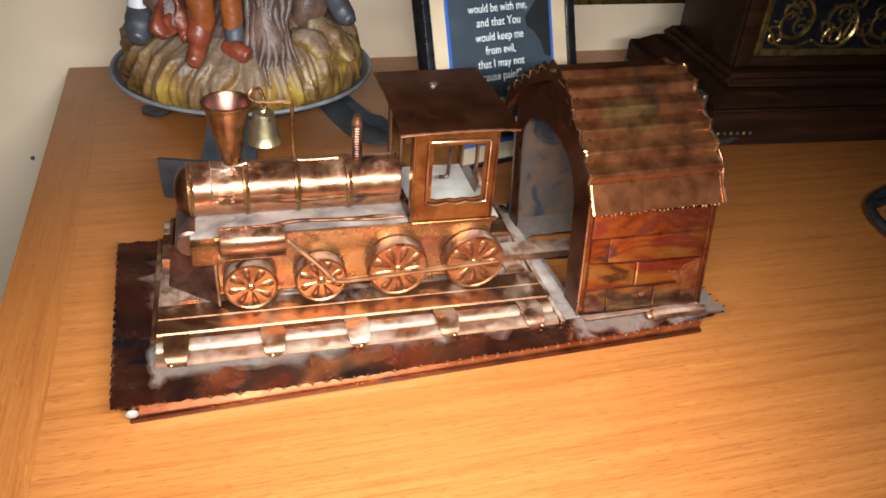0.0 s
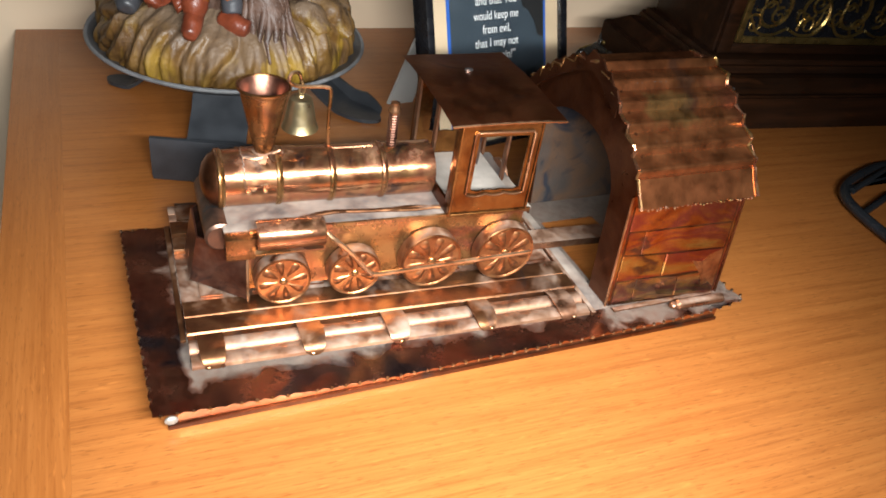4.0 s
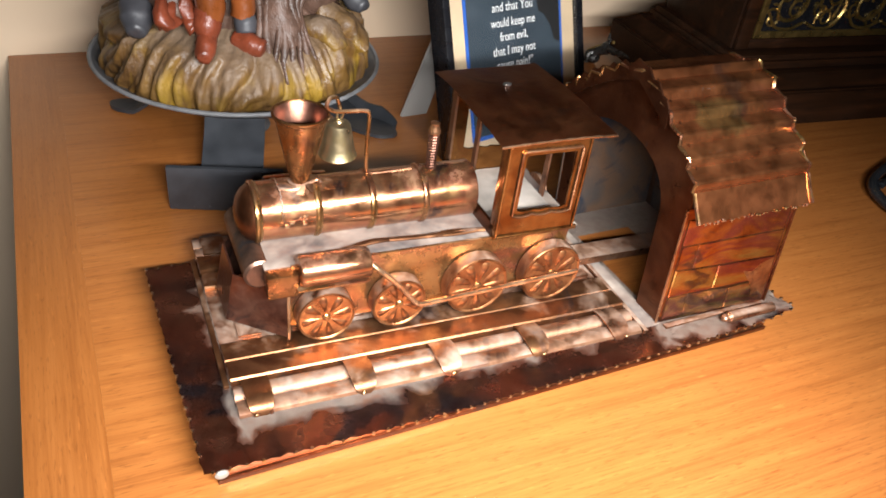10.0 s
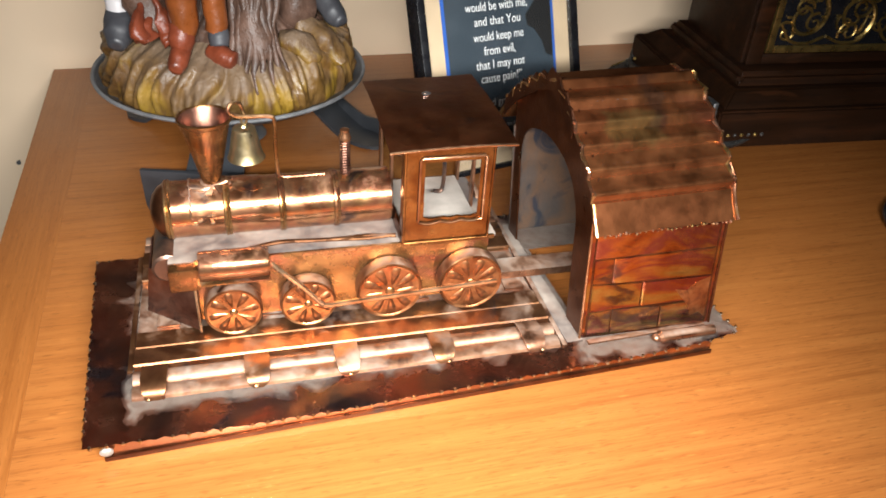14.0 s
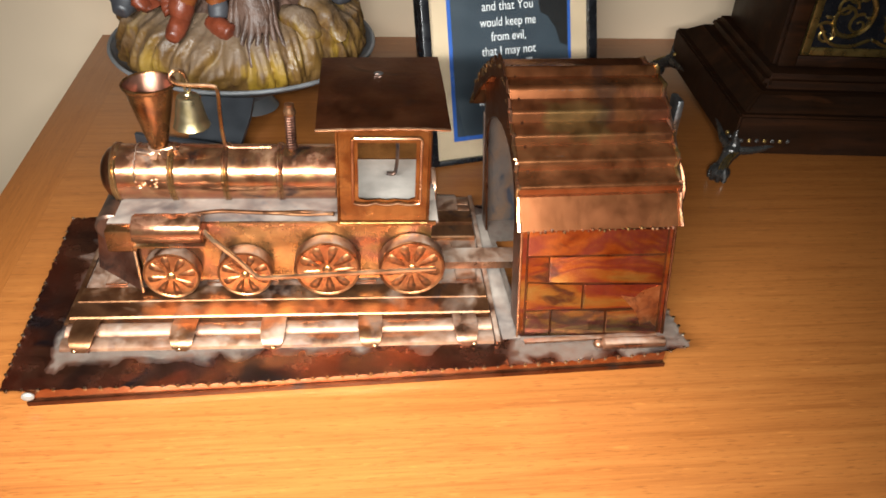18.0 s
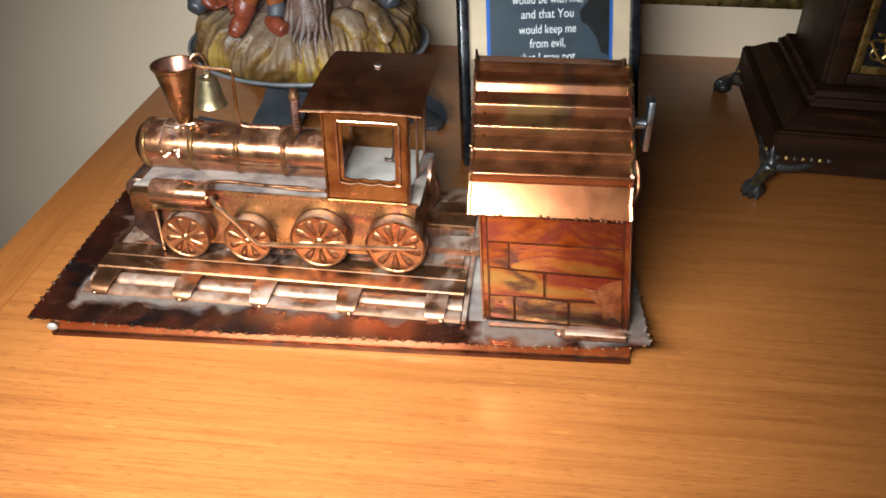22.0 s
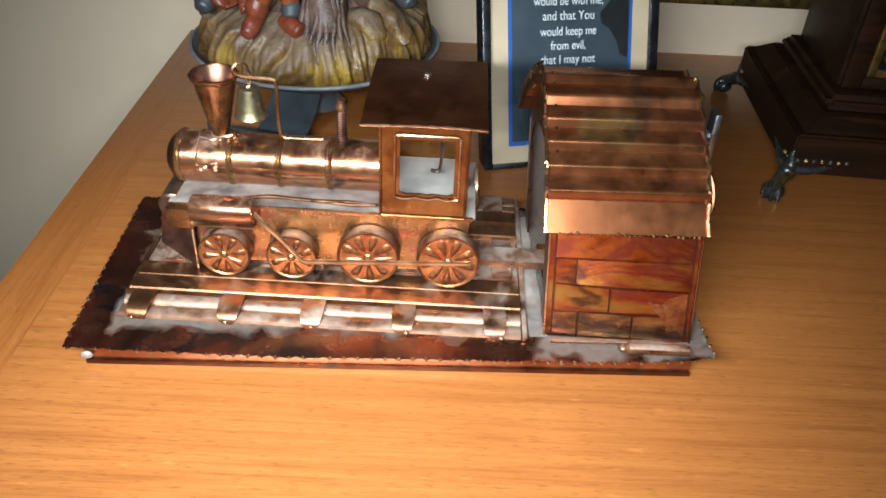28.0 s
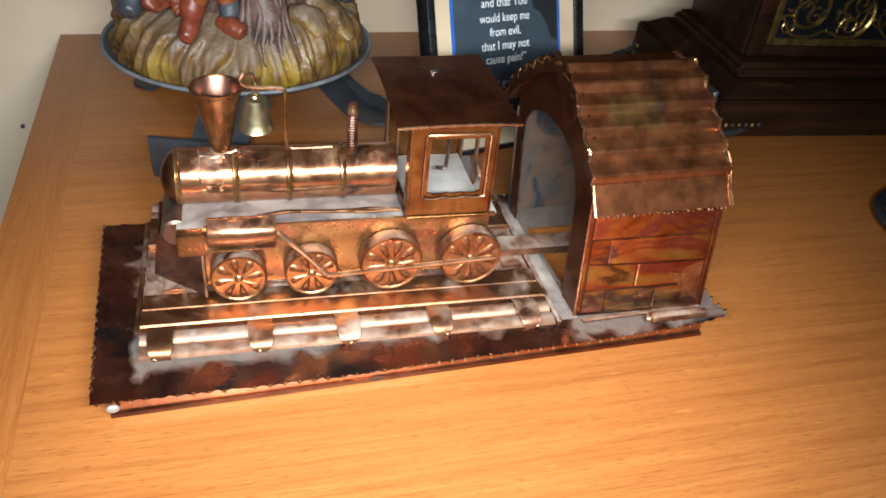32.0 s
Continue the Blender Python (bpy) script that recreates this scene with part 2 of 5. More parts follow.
COPPER_SMOKED = copper("smoked_copper", ((0.05, 0.04, 0.038), (0.12, 0.075, 0.055), (0.20, 0.12, 0.085), (0.09, 0.065, 0.055)), 44.0, (0.34, 0.5), deep=0.9, tint=(0.05, 0.05, 0.055), metal=0.9)
BRASS = copper("brass", ((0.30, 0.235, 0.12), (0.50, 0.42, 0.24), (0.62, 0.53, 0.32)), 50.0, (0.26, 0.42), tint=(0.34, 0.26, 0.12), deep=0.58)


def wood(name, tones, along=(1, 0.06, 1), scale=60.0, rough=(0.3, 0.45), coat=0.0, swirl=0.4, pore=0.5):
    """Veneer: soft broad figure, fine fibres and short dark pores along one direction."""
    k = Mat(name)
    wide = k.noise(scale, 5.0, 0.6, along, swirl)
    fibre = k.noise(scale * 4.5, 4.0, 0.6, tuple(a * 0.8 if a < 0.5 else a for a in along))
    c = k.ramp(k.mix(0.45, wide, fibre), [(0.36, tones[0]), (0.50, tones[1]), (0.64, tones[2])])
    pores = k.noise(scale * 6.0, 2.0, 0.5, tuple(a * 3.5 if a < 0.5 else a for a in along))
    c = k.mix(k.grey(pores, 0.58, 0.70, 0.0, pore), c, tuple(v * 0.62 for v in tones[0]))
    c = k.mix(k.grey(k.noise(7.0, 4.0), 0.3, 0.7, 0.0, 0.35), c, tones[1])
    fleck = k.noise(scale * 2.6, 2.0, 0.5, tuple(a * 5.0 if a < 0.5 else a for a in along))
    c = k.mix(k.grey(fleck, 0.64, 0.76, 0.0, 0.4), c, tuple(min(v * 1.45, 0.8) for v in tones[2]))
    k.bump(pores, 0.12, 0.0003)
    m = k.set(c, k.grey(k.noise(30.0, 4.0), 0.3, 0.7, *rough), 0.0)
    k.b.inputs["Specular IOR Level"].default_value = 0.5 if coat else 0.2
    k.b.inputs["Coat Weight"].default_value = coat
    k.b.inputs["Coat Roughness"].default_value = 0.22
    return m


OAK = wood("oak_veneer", ((0.222, 0.069, 0.0145), (0.312, 0.107, 0.0240), (0.362, 0.134, 0.0315)), (0.035, 1, 1), 210.0, (0.30, 0.42), 0.35, 0.15, 0.65)
OAK_EDGE = wood("oak_lipping", ((0.23, 0.071, 0.014), (0.285, 0.095, 0.020), (0.335, 0.118, 0.027)), (1, 0.035, 1), 240.0, (0.30, 0.42), 0.35, 0.1)
MAHOGANY = wood("dark_mahogany", ((0.0075, 0.0030, 0.0012), (0.017, 0.0062, 0.0022), (0.036, 0.012, 0.0042)), (0.06, 1, 1), 60.0, (0.40, 0.58), 0.0)


def plain(name, color, rough=0.5, metal=0.0, vary=0.25, scale=40.0, bump=0.1):
    k = Mat(name)
    dark = tuple(v * (1 - vary) for v in color)
    c = k.ramp(k.noise(scale, 5.0), [(0.3, dark), (0.7, color)])
    k.bump(k.noise(scale * 6, 3.0), bump, 0.0006)
    return k.set(c, k.grey(k.noise(scale * 2, 3.0), 0.3, 0.7, max(rough - 0.1, 0.03), rough + 0.08), metal)


TIN = plain("bright_tin_bead", (0.80, 0.70, 0.56), 0.20, 1.0, 0.2, 300.0, 0.2)
CAB_DUST = plain("pale_settled_dust", (0.34, 0.30, 0.26), 0.85, 0.0, 0.3, 120.0, 0.2)
SPLASH = plain("grey_spilt_solder", (0.10, 0.085, 0.075), 0.6, 0.4, 0.6, 400.0, 0.4)
WALL = plain("cream_wall_paint", (0.82, 0.63, 0.44), 0.75, 0.0, 0.06, 9.0, 0.12)
CEILING = plain("white_ceiling_paint", (0.7, 0.68, 0.64), 0.85, 0.0, 0.05, 6.0)
CARPET = plain("brown_carpet", (0.16, 0.11, 0.08), 0.95, 0.0, 0.4, 120.0, 0.6)
IRON = plain("slate_grey_painted_iron", (0.084, 0.085, 0.089), 0.42, 0.0, 0.35, 60.0, 0.2)
IRON_DARK = plain("dark_slate_iron", (0.040, 0.043, 0.049), 0.38, 0.0, 0.4, 60.0, 0.2)
IRON_WORN = plain("worn_pale_iron", (0.20, 0.20, 0.205), 0.55, 0.0, 0.45, 120.0, 0.3)
CARD = plain("pale_grey_card", (0.42, 0.40, 0.37), 0.8, 0.0, 0.1, 40.0, 0.1)
BLACK = plain("black_lacquer", (0.010, 0.010, 0.012), 0.28, 0.0, 0.3, 80.0, 0.05)
BLACK_METAL = plain("black_enamel", (0.022, 0.024, 0.028), 0.22, 0.0, 0.4, 60.0, 0.1)
STEEL = plain("grey_steel", (0.55, 0.56, 0.57), 0.35, 1.0, 0.2, 120.0, 0.15)
CREAM_MAT = plain("cream_gold_mat", (0.66, 0.50, 0.32), 0.55, 0.0, 0.25, 30.0, 0.1)
BLUE_LINE = plain("blue_border_print", (0.03, 0.11, 0.42), 0.5, 0.0, 0.1)
PANEL = plain("slate_blue_print", (0.045, 0.062, 0.078), 0.5, 0.0, 0.35, 25.0, 0.02)
INK = plain("white_print", (0.80, 0.80, 0.78), 0.6, 0.0, 0.05)
GILT = plain("antique_gilt", (0.46, 0.31, 0.10), 0.32, 0.9, 0.5, 90.0, 0.3)
CLAW = plain("dark_bronze", (0.10, 0.095, 0.09), 0.30, 0.7, 0.5, 120.0, 0.4)
SHADOW_CLOTH = plain("black_cloth", (0.008, 0.008, 0.008), 0.9, 0.0, 0.3, 200.0)


def glass(name):
    """A thin pane: clear, with a faint constant gloss."""
    k = Mat(name)
    clear, shine, both = (k.t.nodes.new(n) for n in ("ShaderNodeBsdfTransparent", "ShaderNodeBsdfGlossy", "ShaderNodeMixShader"))
    shine.inputs["Roughness"].default_value = 0.03
    both.inputs[0].default_value = 0.05
    k.link(clear.outputs[0], both.inputs[1])
    k.link(shine.outputs[0], both.inputs[2])
    k.link(both.outputs[0], k.t.nodes["Material Output"].inputs[0])
    return k.m


GLASS = glass("clear_glass")


# ---- building helpers; lengths in decimetres ----
U = 0.1


def thing(name, label, category, at=(0, 0, 0), turn=0.0, group="", kind=""):
    ob = tagged(new(name), label, category, group, kind)
    ob.matrix_basis = pose(at[0] * U, at[1] * U, at[2] * U, 0, 0, turn)
    ob.empty_display_size = 0.01
    return ob


def mesh_of(name, bm, mats, smooth=35.0):
    """A mesh from a bmesh in decimetres; edges sharper than smooth degrees stay sharp."""
    bmesh.ops.recalc_face_normals(bm, faces=bm.faces)
    bmesh.ops.scale(bm, vec=(U, U, U), verts=bm.verts)
    me = bpy.data.meshes.new(name)
    if smooth:
        for f in bm.faces:
            f.smooth = True
        for e in bm.edges:
            e.smooth = len(e.link_faces) == 2 and e.calc_face_angle(0.0) < radians(smooth)
    bm.to_mesh(me)
    bm.free()
    for m in mats if isinstance(mats, (list, tuple)) else [mats]:
        me.materials.append(m)
    return me


def part(name, bm, material, parent=None, label="", smooth=35.0):
    ob = new(name, bm if isinstance(bm, bpy.types.Mesh) else mesh_of(name, bm, material, smooth))
    ob.parent = parent
    if label:
        ob["label"] = label
    return ob


def B():
    return bmesh.new()


def box(bm, x0, x1, y0, y1, z0, z1, bevel=0.0, mi=0):
    r = bmesh.ops.create_cube(bm, size=1.0)
    for v in r["verts"]:
        v.co = Vector(((x0 + x1) / 2 + v.co.x * (x1 - x0), (y0 + y1) / 2 + v.co.y * (y1 - y0), (z0 + z1) / 2 + v.co.z * (z1 - z0)))
    faces = {f for v in r["verts"] for f in v.link_faces}
    for f in faces:
        f.material_index = mi
    if bevel:
        bmesh.ops.bevel(bm, geom=list({e for f in faces for e in f.edges}), offset=bevel, segments=2, affect="EDGES", profile=0.6)
    return bm


def rings(bm, loops, closed=True, caps=(True, True), mi=0):
    """Skins a row of loops of points, all of one length."""
    vs = [[bm.verts.new(p) for p in loop] for loop in loops]
    n = len(vs[0])
    for a, b in zip(vs, vs[1:]):
        for i in range(n if closed else n - 1):
            j = (i + 1) % n
            bm.faces.new((a[i], a[j], b[j], b[i])).material_index = mi
    if closed and caps[0]:
        bm.faces.new(list(reversed(vs[0]))).material_index = mi
    if closed and caps[1]:
        bm.faces.new(vs[-1]).material_index = mi
    return bm


def axes(way):
    w = Vector(way).normalized()
    a = w.orthogonal().normalized() if abs(w.z) > 0.9 or abs(w.y) < 0.99 else Vector((1, 0, 0))
    return a, w.cross(a), w


def turned(bm, at, way, profile, seg=32, mi=0, wob=None):
    """A lathe: profile of (along, radius) round the axis from at along way."""
    a, b, w = axes(way)
    at = Vector(at)
    loops = []
    for h, r in profile:
        ring = []
        for i in range(seg):
            th = 2 * math.pi * i / seg
            rr = r * (wob(h, th) if wob else 1.0)
            ring.append(at + w * h + (a * math.cos(th) + b * math.sin(th)) * rr)
        loops.append(ring)
    return rings(bm, loops, True, (True, True), mi)


def tube(bm, pts, r, seg=10, mi=0, flat=1.0):
    pts = [Vector(p) for p in pts]
    loops, a = [], None
    for i, p in enumerate(pts):
        w = (pts[min(i + 1, len(pts) - 1)] - pts[max(i - 1, 0)]).normalized()
        a = (a - w * a.dot(w)).normalized() if a else axes(w)[0]
        b = w.cross(a)
        rr = r[i] if isinstance(r, (list, tuple)) else r
        loops.append([p + (a * math.cos(2 * math.pi * k / seg) * flat + b * math.sin(2 * math.pi * k / seg)) * rr for k in range(seg)])
    return rings(bm, loops, True, (True, True), mi)


def curve(pts, n=8):
    """Smooth points through the given ones."""
    p = [Vector(q) for q in pts]
    p = [2 * p[0] - p[1], *p, 2 * p[-1] - p[-2]]
    out = []
    for i in range(1, len(p) - 2):
        for k in range(n):
            t = k / n
            a, b, c, d = p[i - 1], p[i], p[i + 1], p[i + 2]
            out.append(0.5 * (2 * b + (c - a) * t + (2 * a - 5 * b + 4 * c - d) * t * t + (3 * b - a - 3 * c + d) * t**3))
    return out + [p[-2]]


def slab(bm, outline, lift, mi=0):
    """A flat outline given as points, thickened along the vector lift."""
    lift = Vector(lift)
    return rings(bm, [[Vector(p) for p in outline], [Vector(p) + lift for p in outline]], True, (True, True), mi)


def holed(bm, outer, inner, lift, mi=0):
    """A plate with one opening: outer and inner outlines of one length, thickened along lift."""
    lift = Vector(lift)
    lo, li = [Vector(p) for p in outer], [Vector(p) for p in inner]
    loops = [lo, [p + lift for p in lo], [p + lift for p in li], li, lo]
    vs = [[bm.verts.new(p) for p in loop] for loop in loops[:4]]
    vs.append(vs[0])
    n = len(lo)
    for a, b in zip(vs, vs[1:]):
        for i in range(n):
            bm.faces.new((a[i], a[(i + 1) % n], b[(i + 1) % n], b[i])).material_index = mi
    return bm


def strip(bm, line, x0, x1, thick=0.006, mi=0):
    """A sheet bent along x: its line of (y, z) points, from x0 to x1, of some thickness."""
    n = len(line)
    under = []
    for i, (y, z) in enumerate(line):
        a, b = line[max(i - 1, 0)], line[min(i + 1, n - 1)]
        d = Vector((b[0] - a[0], b[1] - a[1])).normalized()
        under.append((y + d.y * thick, z - d.x * thick))
    loop = [*line, *reversed(under)]
    return rings(bm, [[(x0, y, z) for y, z in loop], [(x1, y, z) for y, z in loop]], True, (True, True), mi)


def ball(bm, at, r, squash=(1, 1, 1), seg=10, mi=0):
    got = bmesh.ops.create_uvsphere(bm, u_segments=seg, v_segments=max(seg * 2 // 3, 4), radius=r)
    for v in got["verts"]:
        v.co = Vector((v.co.x * squash[0], v.co.y * squash[1], v.co.z * squash[2])) + Vector(at)
        for f in v.link_faces:
            f.material_index = mi
    return bm


# ---- the room ----
BACK = -1.8  # the table and the wall behind it are turned a little against the toy


def structure(name, bm, material, label="", category=""):
    ob = new(name, mesh_of(name, bm, material, 0))
    return tagged(ob, label, category, kind="structure")


wall_turn = Matrix.Translation((-0.0394, 0.3625, 0)) @ pose(0, 0, 0, 0, 0, BACK)
for name, (x0, x1, y0, y1, z0, z1), m, label, cat in (
    ("wall_north", (-14, 24, 0.0, 1.0, -7.5, 17), WALL, "cream painted wall behind the table", "wall"),
    # The other walls, floor and ceiling: unseen, added so the copper reflects something.
    ("wall_south", (-14, 24, -31, -30, -7.5, 17), WALL, "unseen cream wall, added for the copper to reflect", "wall"),
    ("wall_west", (-15, -14, -31, 1, -7.5, 17), WALL, "unseen cream side wall, added for the copper to reflect", "wall"),
    ("wall_east", (24, 25, -31, 1, -7.5, 17), WALL, "unseen cream side wall, added for the copper to reflect", "wall"),
    ("floor", (-15, 25, -31, 1, -8.0, -7.5), CARPET, "unseen brown carpet floor, added to close the room", "floor"),
    ("ceiling", (-15, 25, -31, 1, 17, 17.5), CEILING, "unseen white ceiling, added for the copper to reflect", "ceiling"),
):
    structure(name, box(B(), x0, x1, y0, y1, z0, z1), m, label, cat).matrix_basis = wall_turn

# ---- the table ----
table = thing("table", "orange-brown oak veneered table with a solid lipping along one edge", "table", (-0.394, 3.625, 0), BACK)
part("tabletop", box(B(), 0.2505, 13.0, -6.6, -0.01, -0.22, 0.0), OAK, table)
part("lipping", box(B(), -0.002, 0.2503, -6.6, -0.01, -0.222, 0.0006), OAK_EDGE, table, "solid oak edge strip with its grain along the edge")
for x in (0.3, 12.2):
    for y in (-6.4, -0.6):
        part("leg", box(B(), x, x + 0.6, y, y + 0.6 - 0.15, -7.5, -0.22, 0.02), OAK_EDGE, table)
part("apron", box(B(), 0.35, 12.7, -6.3, -6.15, -1.1, -0.22), OAK, table)
part("apron", box(B(), 0.35, 12.7, -0.4, -0.25, -1.1, -0.22), OAK, table)

# ---- the copper base with its track ----
SOLDER = plain("pale_grey_solder", (0.40, 0.36, 0.31), 0.5, 0.4, 0.3, 150.0, 0.4)
toy = thing("copper_music_box", "flame-stained copper base with a track and a small station", "ornament")


def crimped(x0, x1, y0, y1, step=0.026, amp=0.0035):
    """A rectangle's outline with a pinched, wavy rim."""
    out = []
    for (ax, ay), (bx, by) in (((x0, y0), (x1, y0)), ((x1, y0), (x1, y1)), ((x1, y1), (x0, y1)), ((x0, y1), (x0, y0))):
        n = int(math.hypot(bx - ax, by - ay) / step)
        nx, ny = (by - ay), -(bx - ax)
        ln = math.hypot(nx, ny)
        for i in range(n):
            k = amp * (1 if i % 2 else -1) * random.uniform(0.5, 1.2)
            f = i / n
            out.append((ax + (bx - ax) * f + nx / ln * k, ay + (by - ay) * f + ny / ln * k))
    return out


rim = [(x, y - 0.024 * math.sin(math.pi * x / 2.5) if y < 0.02 else y) for x, y in crimped(0.0, 2.5, 0.0, 1.07)]
n_rim = len(rim)
hole = (1.885, 2.18, 0.30, 0.77)


def lift(x, y):
    """Height of the plate: slightly wavy, with one crumpled, upturned corner."""
    corner = max(0.0, x - 2.36) / 0.14 * max(0.15, 1 - max(0.0, y) / 0.3)
    return 0.13 + 0.004 * math.sin(5 * x + 1) * (1 if y < 0.2 else 0.4) + corner * (0.016 + 0.022 * noise.noise(Vector((14 * x, 14 * y, 3.0))))


def plate_mesh():
    """The base plate, with an opening under the station and a slightly lifted, dented rim."""
    bm = B()
    xs = sorted([*[0.02 + 0.04 * i for i in range(46)], hole[0], *[1.925 + 0.045 * i for i in range(5)], hole[1], *[2.22 + 0.0433 * i for i in range(7)]])
    ys = [0.02, 0.06, 0.10, 0.15, 0.20, 0.25, hole[2], 0.36, 0.42, 0.50, 0.58, 0.66, 0.71, hole[3], 0.83, 0.90, 0.94, 0.98, 1.02, 1.05]
    g = [[bm.verts.new((x, y, lift(x, y))) for y in ys] for x in xs]
    for i in range(len(xs) - 1):
        for j in range(len(ys) - 1):
            if xs[i] >= hole[0] - 1e-6 and xs[i + 1] <= hole[1] + 1e-6 and ys[j] >= hole[2] - 1e-6 and ys[j + 1] <= hole[3] + 1e-6:
                continue
            bm.faces.new((g[i][j], g[i + 1][j], g[i + 1][j + 1], g[i][j + 1]))
    # the rim, fanned from the grid's border
    border = [g[i][0] for i in range(len(xs))] + [g[-1][j] for j in range(1, len(ys))]
    border += [g[i][-1] for i in range(len(xs) - 2, -1, -1)] + [g[0][j] for j in range(len(ys) - 2, 0, -1)]
    ring = [bm.verts.new((x, y, lift(x, y) + random.uniform(-0.004, 0.004))) for x, y in rim]
    near = [min(range(len(border)), key=lambda b: (border[b].co - v.co).length) for v in ring]
    for i in range(n_rim):
        j = (i + 1) % n_rim
        a, b = border[near[i]], border[near[j]]
        bm.faces.new((ring[i], ring[j], a) if a == b else (ring[i], ring[j], b, a))
    bmesh.ops.solidify(bm, geom=list(bm.faces), thickness=0.008)
    return bm


part("base_plate", plate_mesh(), COPPER_PLATE, toy, "dark stained copper plate with a crimped rim and dusty patches", 25)
bm = B()
for i, (x, y) in enumerate(rim):
    if i % 2 and random.random() < 0.8:
        ball(bm, (x, y, 0.001 + lift(x, y)), random.uniform(0.006, 0.0100), seg=6)
tagged(part("rim_beading", bm, TIN, toy, "shiny solder beads along the rim"), kind="stuff")
for a, b, c, d in ((0.055, 2.44, 0.060, 0.073), (0.055, 2.44, 0.965, 0.98), (0.055, 0.07, 0.073, 0.965), (2.425, 2.44, 0.073, 0.965)):
    part("base_side", box(B(), a, b, c, d, 0.0, 0.124, 0.004), COPPER_SIDE, toy)
part("base_side", box(B(), 0.05, 2.445, 0.051, 0.060, 0.0, 0.02, 0.003), COPPER_DARK, toy, "folded bottom lip")
part("corner_solder", ball(B(), (0.062, 0.050, 0.050), 0.017, (1.4, 0.7, 1.1), 10), SOLDER, toy, "pale solder blob under the corner")

# the track lies at three degrees to the plate's edge
track = part("track", box(B(), -0.13, 1.47, -0.15, 0.59, 0.131, 0.1365), COPPER_DUSTY, toy, "dusty copper track bed")
track.matrix_basis = pose(0.030, 0.047, 0, 0, 0, -3)


def on_track(name, bm, m, label=""):
    return part(name, bm, m, track, label)


def half_round(y0, y1, z0, h, bumps=2, n=6):
    pts = []
    for b in range(bumps):
        a0, a1 = y0 + (y1 - y0) * b / bumps, y0 + (y1 - y0) * (b + 1) / bumps
        for i in range(n + (b == bumps - 1)):
            th = math.pi * (1 - i / n)
            pts.append(((a0 + a1) / 2 + (a1 - a0) / 2 * math.cos(th), z0 + h * math.sin(th) * (1.0 if b else 0.75)))
    return pts


for side in (1, -1):
    mid = 0.22
    flip = lambda line: line if side > 0 else [(2 * mid - y, z) for y, z in reversed(line)]
    on_track("rail", strip(B(), flip([(-0.146, 0.135), (-0.144, 0.160), (-0.138, 0.166), (-0.058, 0.167), (-0.050, 0.163), (-0.047, 0.137)]), -0.13, 1.47), COPPER_RAIL, "dusty copper rail with a shiny edge")
    on_track("inner_rail", strip(B(), flip([(-0.042, 0.137), (-0.040, 0.152), (-0.034, 0.157), (0.05, 0.157), (0.056, 0.152), (0.058, 0.137)]), -0.13, 1.47), COPPER_RAIL)
    on_track("rail_moulding", strip(B(), flip(half_round(-0.295, -0.15, 0.134, 0.027)), -0.13, 1.47), COPPER_MOULD, "dusty ribbed copper strip beside the rail")
    for i, x in enumerate((-0.055, 0.305, 0.635, 1.0, 1.365)):
        tab = [(-0.150, 0.166), (-0.19, 0.176), (-0.24, 0.178), (-0.275, 0.168), (-0.295, 0.150), (-0.300, 0.138)]
        wide = (0.046, 0.046, 0.046, 0.043, 0.034, 0.016)
        across = [(2 * mid - y, z) if side < 0 else (y, z) for y, z in tab]
        loops = [[(x - w, y, z), (x + w, y, z), (x + w, y, z - 0.007), (x - w, y, z - 0.007)] for (y, z), w in zip(across, wide)]
        clip = on_track("tab", rings(B(), loops, True), COPPER_DUSTY if i % 2 == 0 and i else COPPER_RAIL, "bent copper tab with a solder drop")
        bm = ball(B(), (x - 0.02 + 0.012 * i, flip([(-0.299, 0)])[0][0], 0.141), 0.010, (1.2, 0.8, 0.8), 8)
        if i == 0:
            ball(bm, (x + 0.03, flip([(-0.299, 0)])[0][0], 0.141), 0.008, seg=8)
        drop = part("solder_drop", bm, COPPER_GOLD, clip)
for x, w in ((-0.155, 0.02), (1.475, 0.02)):
    on_track("end_bar", box(B(), x, x + w, -0.146 if x < 0 else -0.30, 0.586 if x < 0 else 0.74, 0.131, 0.142 if x < 0 else 0.150, 0.003), COPPER_RAIL if x < 0 else COPPER_DUSTY)
for x in (-0.06, 0.14, 0.34, 0.54, 0.74, 0.94, 1.10, 1.22, 1.36):
    on_track("sleeper", box(B(), x, x + 0.085, 0.085 + 0.02 * random.random(), 0.36, 0.138, 0.147 + 0.003 * random.random(), 0.003), COPPER_DUSTY)
on_track("drive_bar", strip(B(), [(0.150, 0.155), (0.155, 0.186), (0.255, 0.188), (0.26, 0.155)], 0.6, 1.95, 0.006), COPPER_DUSTY, "flat dusty bar that drives the engine")
part("seam_strip", box(B(), 1.79, 1.86, 0.12, 0.98, 0.131, 0.136, 0.002), COPPER_DECK, toy, "dusty strip before the station")
part("spring_catch", tube(B(), [(2.16, 0.048, 0.148), (2.17, 0.048, 0.15), (2.30, 0.043, 0.15), (2.405, 0.038, 0.152), (2.41, 0.038, 0.152)], [0.015, 0.024, 0.023, 0.022, 0.016], 14), COPPER_DUSTY, toy, "short copper tube on the plate")
part("plug", ball(B(), (2.15, 0.050, 0.148), 0.020, (1.0, 1.0, 0.8), 12), COPPER_DUSTY, toy, "dusty solder knob")

# ---- the station on the base ----
WL, WR, TL, TR = 1.852, 2.425, 1.815, 2.362
Y0, Y1, ZT = 0.135, 0.935, 0.69


def wall_x(x0, x1, z):
    f = (z - 0.13) / (ZT - 0.13)
    return x0 + (x1 - x0) * f


